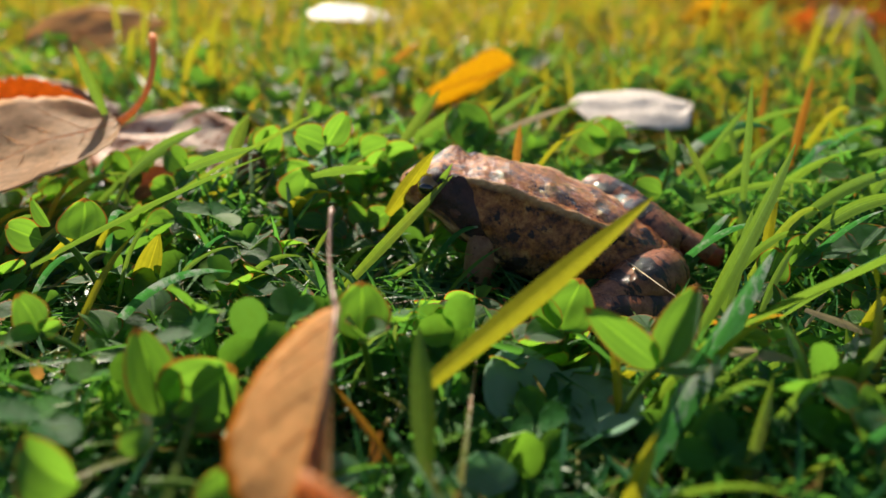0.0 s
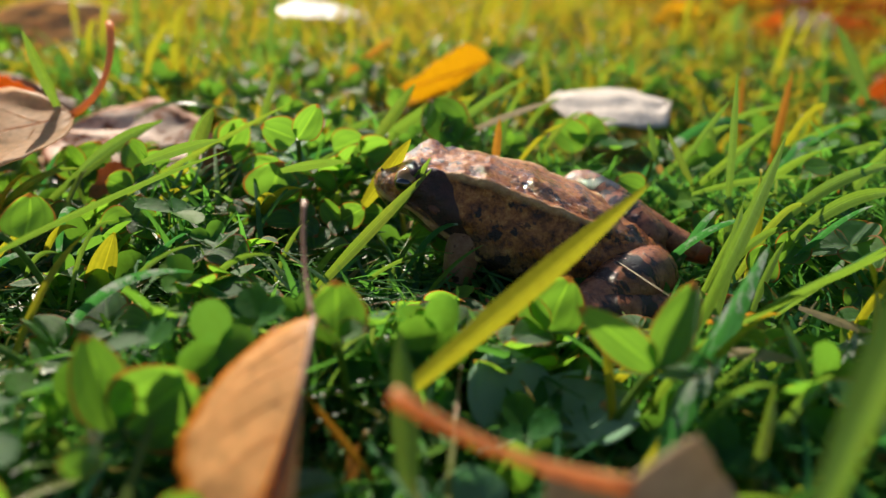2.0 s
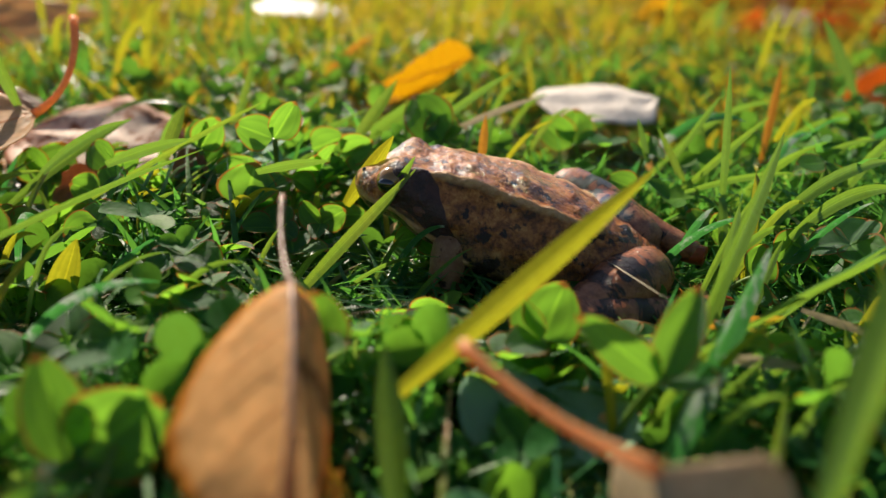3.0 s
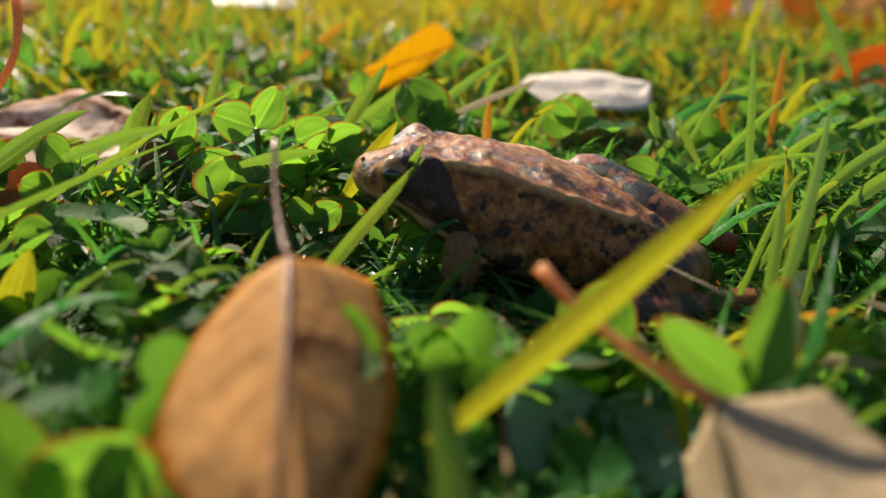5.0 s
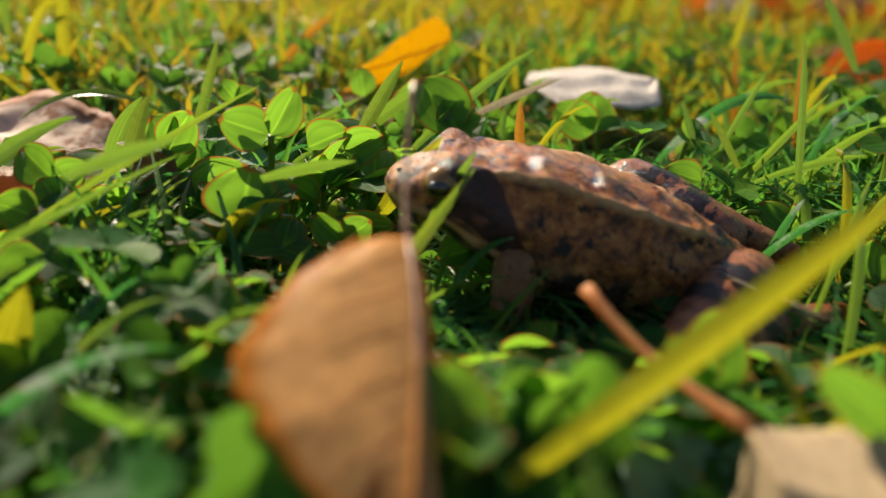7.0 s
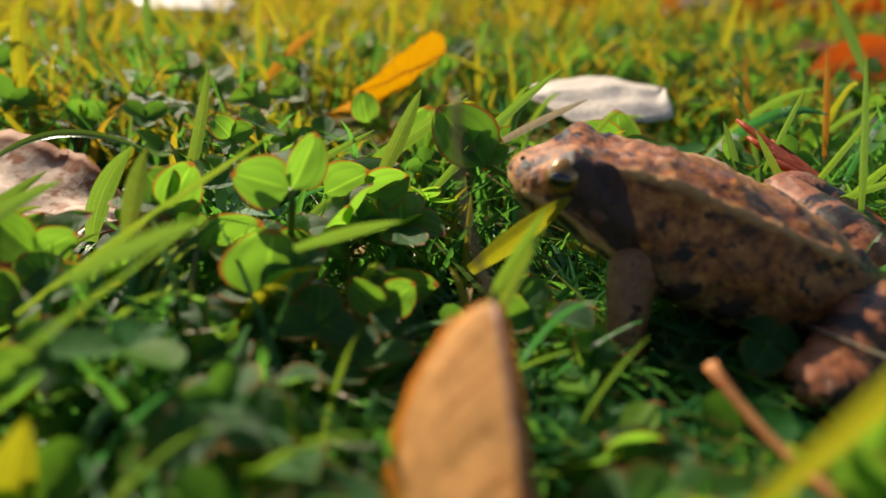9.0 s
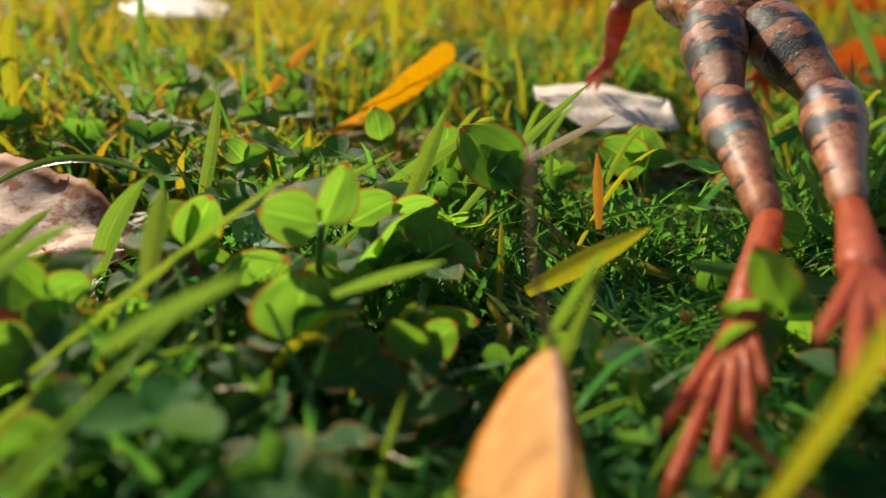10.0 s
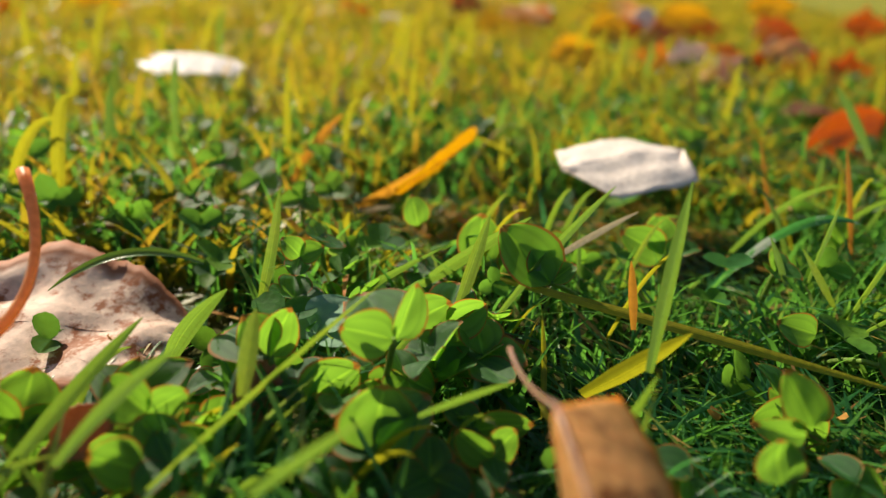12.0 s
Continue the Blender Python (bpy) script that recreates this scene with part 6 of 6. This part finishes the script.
    for thing, rows in ((face_blade, (
        (0.00, (-0.0113, 0.1251, 0.0122), (-0.0007, 0.1184, 0.0293)),
        (7.20, (-0.0094, 0.1351, 0.0090), (0.0013, 0.1269, 0.0276)),
        (8.80, (-0.0005, 0.1340, 0.0076), (0.0103, 0.1296, 0.0235)),
        (9.00, (-0.0006, 0.1349, 0.0091), (0.0116, 0.1288, 0.0225)),
        (9.50, (0.0018, 0.1364, 0.0099), (0.0139, 0.1290, 0.0210)),
        (12.00, (0.0039, 0.1351, 0.0101), (0.0141, 0.1287, 0.0219)),
    )), (sprung_blade, (
        (0.00, (0.0274, 0.1264, 0.0054), (0.0452, 0.1166, 0.0037)),
        (10.10, (0.0280, 0.1317, 0.0137), (0.0393, 0.1222, 0.0141)),
        (10.40, (0.0179, 0.1352, 0.0181), (0.0243, 0.1442, 0.0430)),
        (11.00, (0.0144, 0.1334, 0.0178), (0.0233, 0.1436, 0.0429)),
        (12.00, (0.0095, 0.1269, 0.0190), (0.0206, 0.1382, 0.0452)),
    )), (long_sprung, (
        (0.00, (0.0232, 0.1241, 0.0050), (0.0631, 0.1021, 0.0018)),
        (10.10, (0.0122, 0.1713, 0.0052), (0.0586, 0.1209, 0.0013)),
        (10.40, (0.0043, 0.1755, 0.0152), (0.0623, 0.1200, 0.0078)),
        (12.00, (0.0007, 0.1664, 0.0172), (0.0588, 0.1136, 0.0115)),
    )), (near_blade, (
        (0.00, (0.0435, 0.0328, 0.0188), (0.0606, 0.0451, 0.0330)),
        (1.00, (0.0361, 0.0339, 0.0205), (0.0494, 0.0451, 0.0310)),
        (1.50, (0.0317, 0.0353, 0.0221), (0.0443, 0.0474, 0.0348)),
        (2.50, (0.0292, 0.0393, 0.0237), (0.0440, 0.0557, 0.0417)),
        (3.20, (0.0317, 0.0425, 0.0222), (0.0455, 0.0585, 0.0397)),
        (4.60, (0.0401, 0.0475, 0.0132), (0.0575, 0.0596, 0.0274)),
        (12.00, (0.0441, 0.0660, -0.0019), (0.0748, 0.0747, 0.0152)),
    ))):
        walk(thing, [(t, lying(a, b, (0.1, -0.85, 0.5), 90)) for t, a, b in rows])
    walk(pale_curl, [(t, lying(a, b, (0, -0.15, 1))) for t, a, b in (
        (0.0, (0.0450, 0.2170, 0.0165), (0.0870, 0.2150, 0.0225)), (9.5, (0.0450, 0.2170, 0.0165), (0.0870, 0.2150, 0.0225)),
        (10.0, (0.0420, 0.2165, 0.0195), (0.0900, 0.2160, 0.0215)), (10.4, (0.0440, 0.2165, 0.0215), (0.0930, 0.2170, 0.0300)), (12.0, (0.0440, 0.2165, 0.0220), (0.0930, 0.2170, 0.0310)))])
    upright, bent = sprung_clover.matrix_basis.copy(), sprung_clover.matrix_basis @ pose(0, 0, 0, -78, 0, 0)
    walk(sprung_clover, [(0.0, bent), (9.5, bent), (9.9, upright), (12.0, upright)])


motions()
